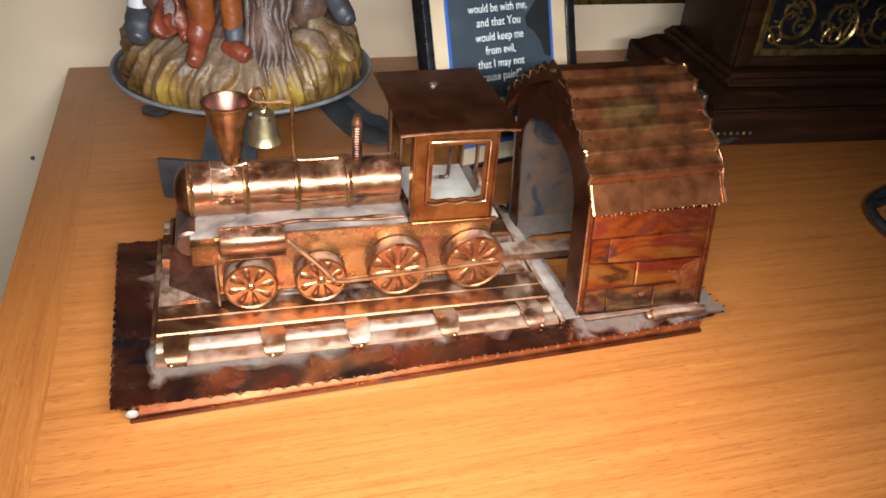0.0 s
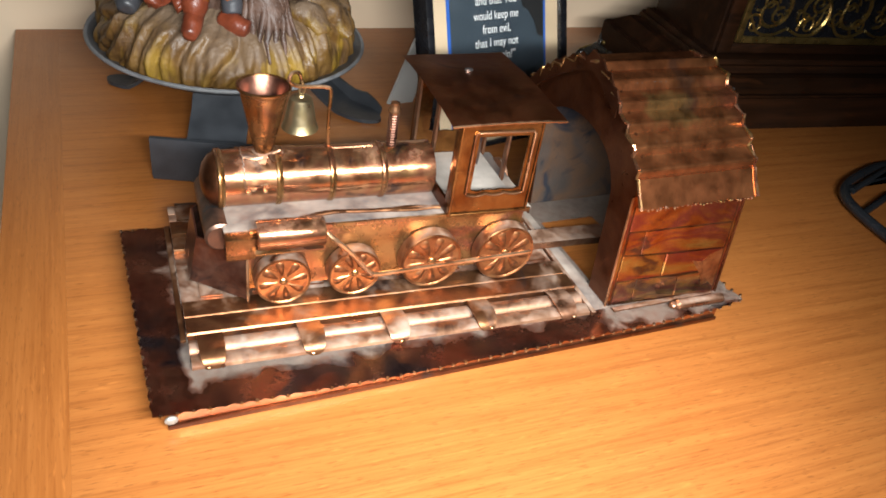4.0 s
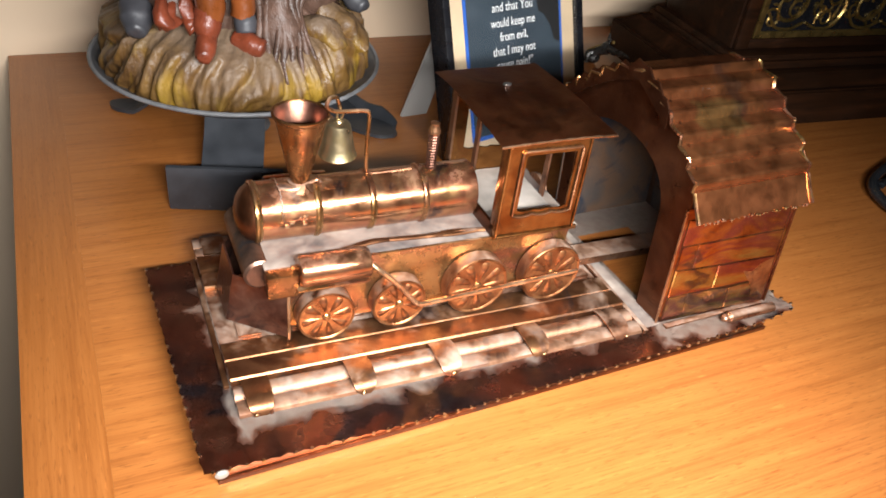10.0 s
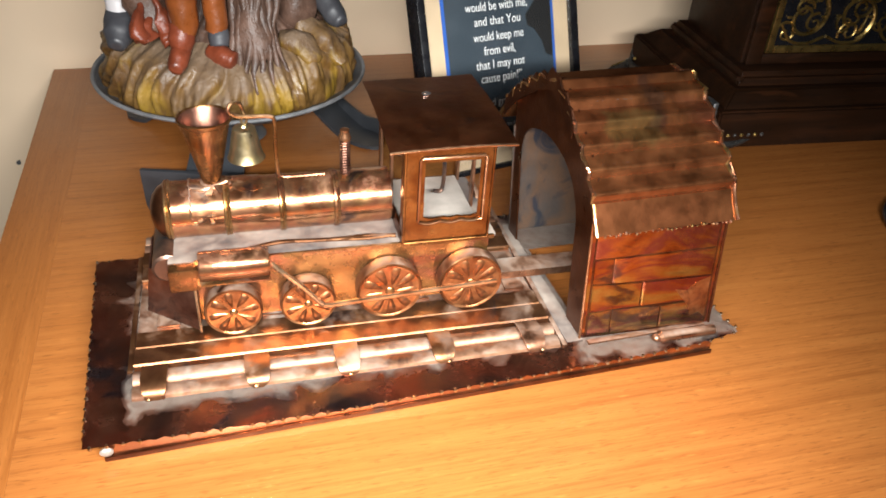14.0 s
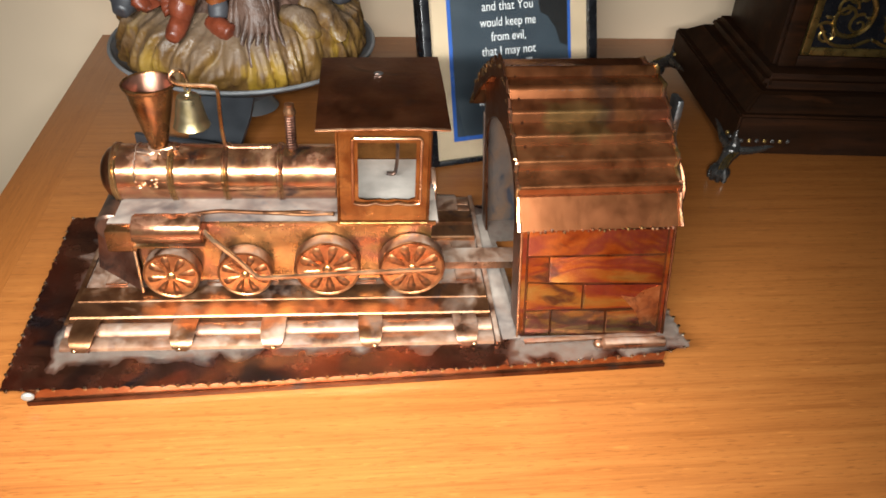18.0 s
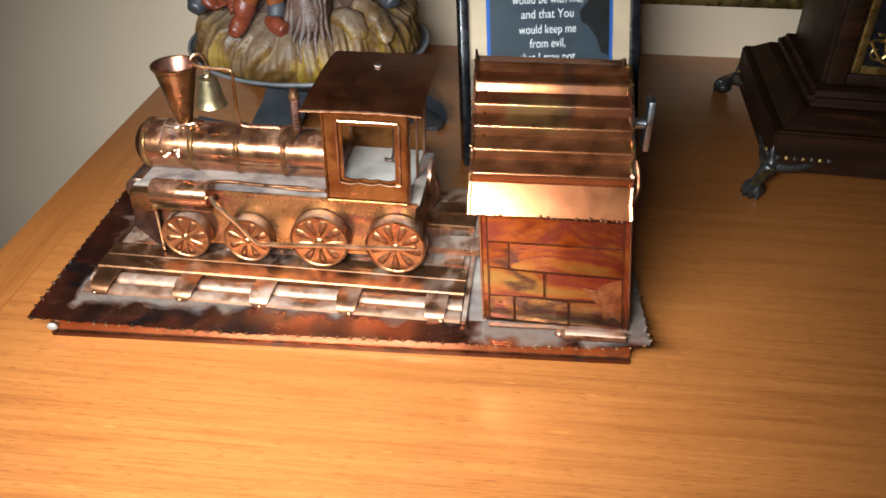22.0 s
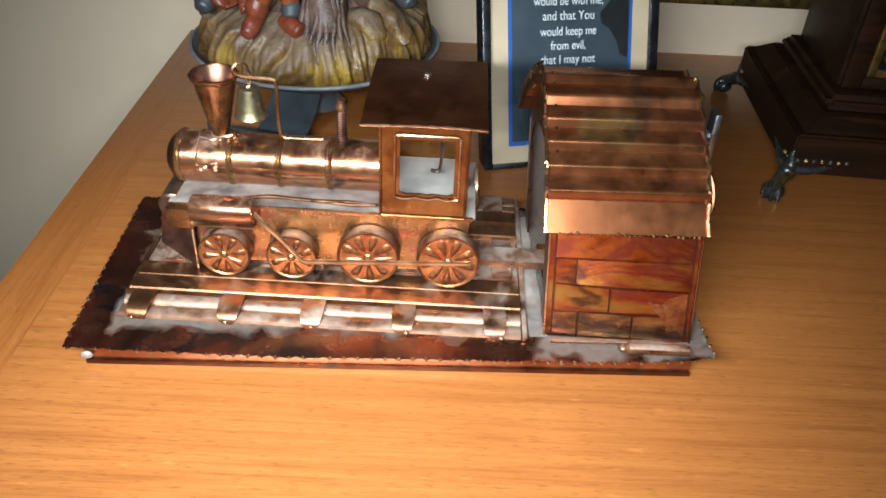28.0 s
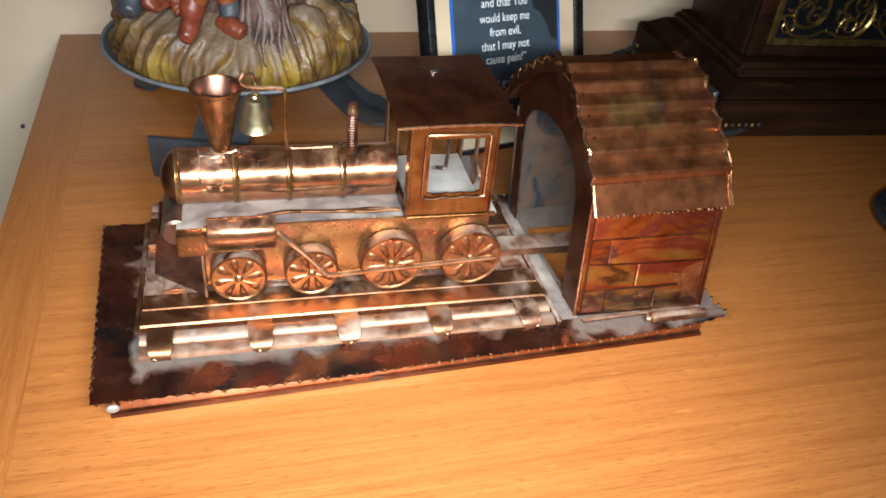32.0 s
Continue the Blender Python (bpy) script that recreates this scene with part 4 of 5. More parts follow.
for y in (CY0, CY1 - 0.008):
    pan = lp("cab_side", frame_panel("x", y, C0, C1, CZ0, CZ1, 0.735, 0.945, 0.605, 0.838, wavy=True), COPPER_CAB, "golden copper cab side with a window opening")
    bead = B()
    d = -0.006 if y == CY0 else 0.014
    sill = [(0.965 - 0.25 * q / 18, y + d, 0.587 - 0.008 * abs(math.sin(3 * math.pi * q / 18))) for q in range(19)]
    tube(bead, [(0.715, y + d, 0.59), (0.716, y + d, 0.85), (0.724, y + d, 0.858), (0.956, y + d, 0.858), (0.964, y + d, 0.85), *sill], 0.0052, 8)
    lp("window_bead", bead, COPPER, parent=pan)
    hem = B()
    tube(hem, [(C0 + 0.006, y + d * 0.6, CZ0 + 0.012), (C0 + 0.006, y + d * 0.6, CZ1 - 0.006), (C1 - 0.006, y + d * 0.6, CZ1 - 0.006), (C1 - 0.006, y + d * 0.6, CZ0 + 0.012), (C0 + 0.006, y + d * 0.6, CZ0 + 0.012)], 0.006, 8)
    lp("panel_hem", hem, COPPER_CAB, parent=pan)
for x in (C0, C1 - 0.008):
    for a, b in ((0.010, 0.045), (0.235, 0.265), (0.455, 0.490)):
        lp("cab_post", box(B(), x, x + 0.010, a, b, CZ0, CZ1, 0.002), COPPER_MOULD if a > 0.2 else COPPER_CAB)
    lp("cab_rail", box(B(), x, x + 0.010, 0.012, 0.488, CZ1 - 0.05, CZ1 - 0.001, 0.002), COPPER_CAB)
lp("cab_sill", box(B(), C0, C0 + 0.012, 0.012, 0.488, CZ0, CZ0 + 0.055, 0.002), COPPER_DARK)
lp("cab_floor", box(B(), C0 + 0.01, C1 - 0.01, 0.012, 0.488, CZ0 + 0.001, CZ0 + 0.006), CAB_DUST, "pale dusty cab floor")
bm = B()
nx, ny = 8, 10
top = [[None] * (ny + 1) for _ in range(nx + 1)]
for i in range(nx + 1):
    for j in range(ny + 1):
        x, y = 0.592 + 0.468 * i / nx, -0.055 + (0.61 + 0.03 * i / nx) * j / ny
        top[i][j] = bm.verts.new((x, y, 0.922 + 0.016 * math.sin(math.pi * j / ny) + 0.003 * math.sin(9 * x + 5 * y) - 0.003 * ((i / nx - 0.5) * 2) ** 4 + 0.003 * noise.noise(Vector((9 * x, 9 * y, 0)))))
for i in range(nx):
    for j in range(ny):
        bm.faces.new((top[i][j], top[i + 1][j], top[i + 1][j + 1], top[i][j + 1]))
bmesh.ops.solidify(bm, geom=list(bm.faces), thickness=0.007)
lp("cab_roof", bm, COPPER_LID, "dull dark copper cab roof")
lp("roof_edge", tube(B(), [(0.592 + 0.468 * i / 16, -0.055, 0.920 + 0.003 * math.sin(9 * (0.592 + 0.468 * i / 16) - 0.275) - 0.003 * ((i / 16 - 0.5) * 2) ** 4) for i in range(17)], [0.005 + 0.0015 * math.sin(3 * i) for i in range(17)], 6), COPPER, "bright filed edge of the cab roof")
lp("roof_rivet", ball(B(), (0.815, 0.365, 0.942), 0.013, (1.5, 1, 0.5), 8), STEEL)
lp("cab_lever", tube(B(), curve([(0.872, 0.31, 0.905), (0.868, 0.305, 0.80), (0.885, 0.30, 0.72), (0.890, 0.30, 0.64), (0.884, 0.29, 0.560), (0.872, 0.287, 0.541), (0.846, 0.285, 0.545)], 5), 0.009, 8, flat=0.5), COPPER_SMOKED, "bent grey strap in the cab")
for x in (0.785, 0.835):
    lp("hanging_tongue", slab(B(), [(x, 0.42, 0.905), (x + 0.030, 0.42, 0.905), (x + 0.028, 0.415, 0.83), (x + 0.014, 0.41, 0.795), (x + 0.003, 0.415, 0.83)], (0, 0.006, 0)), COPPER_SMOKED, "pointed grey tongue under the cab roof")
lp("rear_disc", turned(B(), (1.03, 0.36, 0.43), (1, 0, 0), [(0, 0.07), (0.004, 0.085), (0.02, 0.085), (0.024, 0.07)], 28), COPPER_DUSTY, "dusty disc behind the cab")

# ---- the figurine on its dish ----
DX, DY = 0.709, 2.364
stand = thing("dish_stand", "slate-grey iron dish on a stand of bent flat straps", "stand", (DX, DY, 0))
part("dish", turned(B(), (0, 0, 0), (0, 0, 1), [(0.36, 0.05), (0.365, 0.50), (0.40, 0.64), (0.452, 0.722), (0.462, 0.728), (0.466, 0.718), (0.42, 0.63), (0.385, 0.50), (0.38, 0.02)], 64, wob=lambda h, t: 1 + 0.006 * math.sin(5 * t) + 0.004 * math.sin(13 * t)), IRON, stand)
part("dish_rim", tube(B(), [(0.724 * math.cos(t), 0.724 * math.sin(t), 0.464) for t in [2 * math.pi * i / 72 for i in range(73)]], 0.011, 8), IRON_WORN, stand, "worn pale edge of the dish")
part("column", turned(B(), (0, 0, 0), (0, 0, 1), [(0.03, 0.10), (0.05, 0.16), (0.12, 0.11), (0.25, 0.13), (0.37, 0.26)], 28), IRON, stand)


def strap(to, width, tip_w, tip_h, start=0.12, rise=0.34):
    """A flat strap from under the dish to the table, its tip bent up."""
    to = Vector((*to, 0))
    w = to.normalized()
    side = Vector((-w.y, w.x, 0))
    ln = to.length
    pts = [(start, rise), (start + 0.12, rise - 0.02), (ln * 0.45, 0.17), (ln * 0.65, 0.075), (ln * 0.8, 0.028), (ln * 0.95, 0.02), (ln - 0.01, 0.024), (ln, 0.05), (ln + 0.012, tip_h)]
    bm = B()
    up = []
    for i, (d, z) in enumerate(pts):
        hw = width if i < 6 else tip_w
        up.append([w * d - side * hw + Vector((0, 0, z)), w * d + side * hw + Vector((0, 0, z))])
    loops = []
    for i, (a, b) in enumerate(up):
        p, q = pts[max(i - 1, 0)], pts[min(i + 1, len(pts) - 1)]
        t = Vector((q[0] - p[0], q[1] - p[1])).normalized()
        nn = (w * -t.y + Vector((0, 0, t.x))) * 0.022
        loops.append([a, b, b - nn, a - nn])
    return rings(bm, loops, True)


def paddle(a, c, width, z0, lip=0.0):
    """A flat strap from a to c that slopes down to the table and ends in a round paddle; lip bends its far edge up."""
    a, c = Vector((*a, 0)), Vector((*c, 0))
    w = (c - a).normalized()
    side = Vector((-w.y, w.x, 0))
    ln = (c - a).length
    bm = B()
    loops = []
    for i in range(15):
        f = i / 14
        hw = width * (1.0 if f < 0.72 else math.sqrt(max(0.0, 1 - ((f - 0.72) / 0.285) ** 2)))
        z = 0.026 + (z0 - 0.026) * max(0.0, 1 - f / 0.6) ** 1.3
        m = a + w * ln * f + Vector((0, 0, z))
        loops.append([m - side * hw, m, m + side * hw, m + side * hw - Vector((0, 0, 0.022)), m - Vector((0, 0, 0.022)), m - side * hw - Vector((0, 0, 0.022))])
    rings(bm, loops, True)
    if lip:
        far = []
        for i in range(13):
            f = 0.05 + 0.88 * i / 12
            hw = width * (1.0 if f < 0.72 else math.sqrt(max(0.0, 1 - ((f - 0.72) / 0.285) ** 2)))
            z = 0.026 + (z0 - 0.026) * max(0.0, 1 - f / 0.6) ** 1.3
            p = a + w * ln * f + side * hw + Vector((0, 0, z - 0.02))
            q = p + side * 0.02 + Vector((0, 0, 0.02 + lip * min(1.0, (1.02 - f) / 0.3, 0.3 + f)))
            far.append([p, q, q + side * 0.014, p + side * 0.016])
        rings(bm, far, True)
    return bm


part("strap_leg", strap((-0.26, -0.77), 0.15, 0.26, 0.25), IRON_DARK, stand, "broad iron strap with an upturned ribbed lip")
for k in range(7):
    w = Vector((-0.26, -0.77, 0)).normalized()
    p = w * 0.825 + Vector((-w.y, w.x, 0)) * (-0.23 + 0.076 * k)
    part("lip_rib", tube(B(), [p + Vector((0, 0, 0.035)), p + w * 0.012 + Vector((0, 0, 0.24))], 0.008, 6), IRON_DARK, stand)
part("strap_leg", paddle((0.45, 0.17), (0.82, -0.27), 0.092, 0.22, 0.075), IRON_DARK, stand, "iron strap with a rounded end and a bent edge")
part("strap_leg", paddle((-0.30, 0.24), (-0.62, 0.46), 0.070, 0.24), IRON_DARK, stand, "iron strap with a rounded end")
part("strap_leg", paddle((0.10, 0.30), (0.25, 0.75), 0.10, 0.24), IRON_DARK, stand)

MOUND = Mat("painted_resin_grass")
g = MOUND.noise(60.0, 6.0, 0.65, (1, 1, 0.35), 1.2)
MOUND_C = MOUND.ramp(g, [(0.28, (0.040, 0.018, 0.006)), (0.42, (0.095, 0.046, 0.012)), (0.54, (0.150, 0.078, 0.018)), (0.66, (0.080, 0.038, 0.012))])
MOUND_C = MOUND.mix(MOUND.times(MOUND.grey(MOUND.noise(90.0, 3.0, 0.5, (1, 1, 0.22)), 0.52, 0.60, 0.0, 0.75), MOUND.grey(MOUND.noise(16.0, 3.0), 0.42, 0.54)), MOUND_C, (0.29, 0.175, 0.016))
MOUND_C = MOUND.mix(MOUND.times(MOUND.grey(MOUND.noise(26.0, 5.0, 0.6), 0.34, 0.58, 0.0, 0.9), MOUND.upward(0.05, 0.70)), MOUND_C, (0.155, 0.105, 0.068))
MOUND.bump(MOUND.mix(0.4, MOUND.noise(110.0, 5.0, 0.65, (1, 1, 0.25)), MOUND.noise(260.0, 4.0)), 0.7, 0.003)
MOUND_M = MOUND.set(MOUND_C, MOUND.grey(MOUND.noise(60.0, 4.0), 0.3, 0.7, 0.34, 0.7), 0.0)
PINK = plain("dull_pink_paint", (0.30, 0.07, 0.075), 0.45, 0.0, 0.4, 70.0, 0.3)
RED = plain("red_brown_glaze", (0.22, 0.048, 0.020), 0.40, 0.0, 0.65, 90.0, 0.5)
AMBER = plain("amber_glaze", (0.26, 0.070, 0.016), 0.34, 0.0, 0.6, 70.0, 0.4)
BARK = plain("painted_bark", (0.125, 0.068, 0.046), 0.5, 0.0, 0.65, 110.0, 0.8)
BLUEGREY = plain("blue_grey_paint", (0.055, 0.055, 0.062), 0.5, 0.0, 0.45, 50.0, 0.3)
PALE = plain("pale_paint", (0.55, 0.52, 0.52), 0.5, 0.0, 0.2, 50.0)
bm = B()
front_r = [(0.0, 0.56), (0.03, 0.615), (0.08, 0.645), (0.13, 0.650), (0.18, 0.635), (0.23, 0.605), (0.28, 0.56), (0.32, 0.48), (0.36, 0.40), (0.42, 0.33), (0.52, 0.27), (0.70, 0.23), (0.90, 0.19), (1.10, 0.16)]


def mound_ring(hh, r, n=420):
    """One level of the mound: wide to the sides, steeper in front, folded like hanging cloth."""
    side = 0.665 - 0.1 * max(0.0, hh - 0.10) - 1.5 * max(0.0, min(hh, 0.45) - 0.28) - 0.4 * max(0.0, hh - 0.45)
    out = []
    for i in range(n):
        t = 2 * math.pi * i / n
        rr = r + (max(side, r) - r) * math.cos(t) ** 2
        lean = t + 0.9 * hh * math.sin(t + 1.2) + 0.22 * noise.noise(Vector((2 * math.cos(t), 2 * math.sin(t), 3 * hh)))
        fold = abs(math.sin(14.5 * lean + 1.3 * math.sin(3 * t))) ** 0.8 * 0.062 + abs(math.sin(29 * lean + 1.3 + 4 * hh)) * 0.030 + 0.02 * noise.noise(Vector((22 * math.cos(t), 22 * math.sin(t), 9 * hh)))
        amp = min(1.0, hh / 0.05) * max(0.25, 1.0 - max(0.0, hh - 0.22) * 1.9)
        rr *= 0.985 + (fold - 0.05) * amp + 0.04 * noise.noise(Vector((5 * math.cos(t), 5 * math.sin(t), 6 * hh)))
        out.append((rr * math.cos(t), rr * math.sin(t), 0.385 + hh))
    return out


levels = [(a + (c - a) * q / 3, b + (d - b) * q / 3) for (a, b), (c, d) in zip(front_r, front_r[1:]) for q in range(3)] + [front_r[-1]]
rings(bm, [mound_ring(hh, r) for hh, r in levels[:25]], True, (True, False))
rings(bm, [mound_ring(hh, r) for hh, r in levels[24:]], True, (False, True), 3)
# plain rounded forms that stand on the mound, a little uneven
def form(pts, radii, mi, rough=0.012):
    c = curve(pts, 5)
    rr = []
    for i in range(len(c)):
        k = min(i // 5, len(radii) - 2)
        rr.append(radii[k] + (radii[k + 1] - radii[k]) * (i - 5 * k) / 5)
    c = [2 * c[0] - c[1], *c, c[-1] + (c[-1] - c[-2]) * 0.35]
    rr = [rr[0] * 0.5, *rr, rr[-1] * 0.45]
    old = len(bm.verts)
    tube(bm, c, rr, 16, mi)
    bm.verts.ensure_lookup_table()
    for v in bm.verts[old:]:
        v.co += noise.noise_vector(v.co * 9.0) * rough + noise.noise_vector(v.co * 24.0) * rough * 0.4


form([(-0.215, -0.42, 1.45), (-0.22, -0.43, 1.1), (-0.225, -0.44, 0.90), (-0.235, -0.45, 0.82)], [0.075, 0.070, 0.066, 0.062], 2)
form([(-0.235, -0.44, 0.86), (-0.245, -0.46, 0.79), (-0.25, -0.47, 0.74)], [0.064, 0.066, 0.045], 1)
form([(-0.25, -0.46, 0.745), (-0.275, -0.53, 0.705), (-0.29, -0.58, 0.69)], [0.045, 0.050, 0.032], 1)
form([(-0.06, -0.40, 1.45), (-0.07, -0.41, 1.1), (-0.075, -0.42, 0.90), (-0.08, -0.42, 0.82)], [0.060, 0.058, 0.056, 0.054], 2)
form([(-0.075, -0.42, 0.82), (-0.07, -0.44, 0.79), (-0.07, -0.46, 0.75)], [0.048, 0.052, 0.045], 4)
form([(-0.11, -0.43, 0.71), (-0.06, -0.49, 0.705), (-0.01, -0.53, 0.695)], [0.044, 0.056, 0.042], 1)
form([(-0.60, -0.18, 1.3), (-0.56, -0.22, 1.06), (-0.52, -0.25, 0.94)], [0.070, 0.060, 0.046], 6)
form([(-0.512, -0.255, 0.96), (-0.516, -0.265, 0.93), (-0.52, -0.275, 0.89)], [0.054, 0.062, 0.060], 5)
form([(-0.52, -0.26, 0.90), (-0.525, -0.30, 0.84), (-0.53, -0.36, 0.79), (-0.55, -0.42, 0.76)], [0.055, 0.072, 0.068, 0.038], 4)
for q in range(7):
    x, y = -0.37 + 0.055 * math.sin(2.4 * q), -0.39 + 0.05 * math.cos(1.7 * q)
    form([(x, y + 0.03, 1.00 - 0.025 * q), (x - 0.01, y, 0.91 - 0.018 * q), (x + 0.01, y - 0.015, 0.82 - 0.008 * q)], [0.014, 0.034, 0.036], 1, 0.035)
form([(-0.42, -0.26, 1.35), (-0.40, -0.29, 1.0), (-0.37, -0.33, 0.78)], [0.11, 0.10, 0.09], 3, 0.03)
form([(0.13, -0.25, 1.35), (0.11, -0.30, 1.0), (0.10, -0.38, 0.80), (0.10, -0.46, 0.66)], [0.14, 0.125, 0.12, 0.10], 3, 0.03)
form([(0.34, -0.12, 1.3), (0.33, -0.18, 1.0), (0.34, -0.24, 0.78)], [0.13, 0.11, 0.09], 3, 0.03)
for k in range(8):
    sway, back = 0.012 * math.sin(2.1 * k), 0.055 * ((k - 3.5) / 3.5) ** 2
    x = 0.0 + 0.029 * k
    form([(x + 0.02, back - 0.40, 1.25), (x + 0.01 + sway, back - 0.425, 0.98), (x - sway, back - 0.485, 0.80), (0.10 + (x - 0.10) * 1.25, back - 0.55, 0.68), (0.10 + (x - 0.10) * 1.5, back - 0.60, 0.55)], [0.020, 0.020, 0.018, 0.016, 0.010], 3, 0.014)
form([(0.42, -0.10, 1.06), (0.44, -0.13, 1.0), (0.46, -0.16, 0.92)], [0.052, 0.056, 0.052], 5)
form([(0.44, -0.14, 0.95), (0.49, -0.20, 0.88), (0.53, -0.27, 0.82), (0.56, -0.33, 0.79)], [0.052, 0.072, 0.066, 0.036], 4)
form([(0.24, -0.34, 0.74), (0.32, -0.40, 0.71), (0.40, -0.45, 0.63)], [0.050, 0.075, 0.045], 0, 0.03)
form([(0.34, -0.26, 0.77), (0.45, -0.33, 0.70), (0.53, -0.37, 0.60)], [0.055, 0.080, 0.050], 0, 0.03)
figurine = new("figurine", mesh_of("figurine", bm, [MOUND_M, RED, AMBER, BARK, BLUEGREY, PALE, PINK], 85))
figurine.matrix_basis = pose(DX * U, DY * U, 0)
tagged(figurine, "painted resin figurine, a grassy mound with roots and reddish forms", "figurine")

# ---- the framed verse ----
verse = thing("picture_frame", "black frame with a cream mat round a printed blue-grey verse", "picture frame", (1.738 - 0.032 * 0.978, 1.655 - 0.032 * 0.208, 0), 12)
LEAN = 19.0
FW, FH = 1.022, 1.36


def vp(name, bm, m, label="", parent=verse, smooth=35.0):
    """A part of the frame, built upright and leant back: x along, z up, y behind."""
    bmesh.ops.rotate(bm, cent=(0, 0, 0), matrix=Matrix.Rotation(radians(-LEAN), 3, "X"), verts=bm.verts)
    return part(name, bm, m, parent, label, smooth)


for a, b, c, d in ((0.0, 0.046, 0.0, FH), (FW - 0.05, FW, 0.0, FH), (0.046, FW - 0.05, 0.0, 0.028), (0.046, FW - 0.05, FH - 0.04, FH)):
    vp("frame_rail", box(B(), a, b, 0.0, 0.13, c, d, 0.006), BLACK)
leg = [(0.10, 0.67, 0.0), (0.27, 0.645, 0.0), (0.45, 0.50, 0.95), (0.30, 0.50, 0.95)]
part("easel_leg", slab(B(), leg, (0.0, 0.016, 0.004)), CARD, verse, "pale grey card prop behind the frame")
vp("backing", box(B(), 0.04, FW - 0.04, 0.06, 0.12, 0.04, FH - 0.04), BLACK)
vp("mat", box(B(), 0.044, FW - 0.045, 0.034, 0.058, 0.026, FH - 0.035), CREAM_MAT, "cream and gold marbled mat")
vp("blue_border", box(B(), 0.150, FW - 0.150, 0.030, 0.0335, 0.122, FH - 0.12), BLUE_LINE, "bright blue border line")
panel = vp("printed_panel", box(B(), 0.170, FW - 0.170, 0.026, 0.0295, 0.146, FH - 0.145), PANEL, "slate-blue printed panel")
ROCK = ((0.78, 0.58), (0.78, 1.18), (0.62, 1.18), (0.60, 1.02), (0.64, 0.97), (0.70, 0.93), (0.64, 0.86), (0.61, 0.83), (0.62, 0.77), (0.66, 0.75), (0.71, 0.68), (0.735, 0.60))
vp("printed_rock", slab(B(), [(x + 0.068, 0.0245, z) for x, z in ROCK], (0, 0.001, 0)), SHADOW_CLOTH, "dark printed rock shape", panel)
vp("glazing", box(B(), 0.044, FW - 0.045, 0.012, 0.014, 0.026, FH - 0.035), GLASS).visible_shadow = False


def line_of_text(words, x, z, size, width):
    cu = bpy.data.curves.new("verse_line", "FONT")
    cu.body, cu.size, cu.align_x, cu.extrude, cu.offset = words, size, "CENTER", 0.0005, 0.0
    tmp = bpy.data.objects.new("verse_line", cu)
    me = bpy.data.meshes.new_from_object(tmp)
    bpy.data.objects.remove(tmp)
    bm = B()
    bm.from_mesh(me)
    xs = [v.co.x for v in bm.verts]
    lo, hi = min(xs), max(xs)
    for v in bm.verts:
        v.co = Vector((x + ((v.co.x - lo) / (hi - lo) - 0.5) * width, 0.0235 - v.co.z, z + v.co.y))
    return vp("verse_line", bm, INK, "", panel, 0)


for words, z, size, width in (
    ("that Your hand", 0.956, 0.068, 0.335), ("would be with me,", 0.877, 0.068, 0.388), ("and that You", 0.799, 0.068, 0.289), ("would keep me", 0.717, 0.068, 0.317), ("from evil,", 0.641, 0.068, 0.198),
    ("that I may not", 0.566, 0.068, 0.310), ("cause pain!\u201d", 0.492, 0.068, 0.262), ("So God granted him", 0.362, 0.058, 0.410), ("what he requested.", 0.300, 0.058, 0.372), ("1 Chronicles 4:10", 0.234, 0.032, 0.190),
):
    line_of_text(words, 0.494, z, size, width * 1.03)

# ---- the mantel clock ----
clock = thing("mantel_clock", "dark mahogany mantel clock with gilt fretwork and bronze claw feet", "clock", (3.33, 1.50, 0), -5.6)
CW, CD = 2.1, 1.28


def step(z0, z1, inset, slope=0.0, bevel=0.012):
    bm = B()
    i, j = inset, inset + slope
    rings(bm, [[(i, i, z0), (CW - i, i, z0), (CW - i, CD - i, z0), (i, CD - i, z0)], [(j, j, z1), (CW - j, j, z1), (CW - j, CD - j, z1), (j, CD - j, z1)]], True)
    if bevel:
        bmesh.ops.bevel(bm, geom=list(bm.edges), offset=bevel, segments=2, affect="EDGES")
    return bm


part("plinth", step(0.13, 0.36, 0.0, 0.0), MAHOGANY, clock)
part("plinth_slope", step(0.36, 0.44, 0.03, 0.10), MAHOGANY, clock)
part("moulding", step(0.44, 0.52, 0.15, 0.02, 0.03), MAHOGANY, clock)
part("case", box(B(), 0.24, CW - 0.24, 0.32, CD - 0.24, 0.52, 2.6, 0.012), MAHOGANY, clock)
for x in (0.255, CW - 0.355):
    part("pilaster", box(B(), x, x + 0.10, 0.285, 0.318, 0.522, 2.6, 0.012), MAHOGANY, clock)
part("apron_rail", box(B(), 0.36, CW - 0.36, 0.295, 0.318, 0.522, 0.585, 0.008), MAHOGANY, clock)
part("case_top", step(2.6, 2.75, 0.15), MAHOGANY, clock)
px0, px1, pz0, pz1, py = 0.414, CW - 0.414, 0.634, 2.3, 0.302
for a, b, c, d in ((px0 - 0.045, px0, pz0 - 0.045, pz1 + 0.045), (px1, px1 + 0.045, pz0 - 0.045, pz1 + 0.045), (px0, px1, pz0 - 0.045, pz0), (px0, px1, pz1, pz1 + 0.045)):
    part("gilt_frame", box(B(), a, b, py - 0.01, py + 0.02, c, d, 0.008), GILT, clock)
part("fret_backing", box(B(), px0, px1, py + 0.002, py + 0.018, pz0, pz1), BLACK, clock)


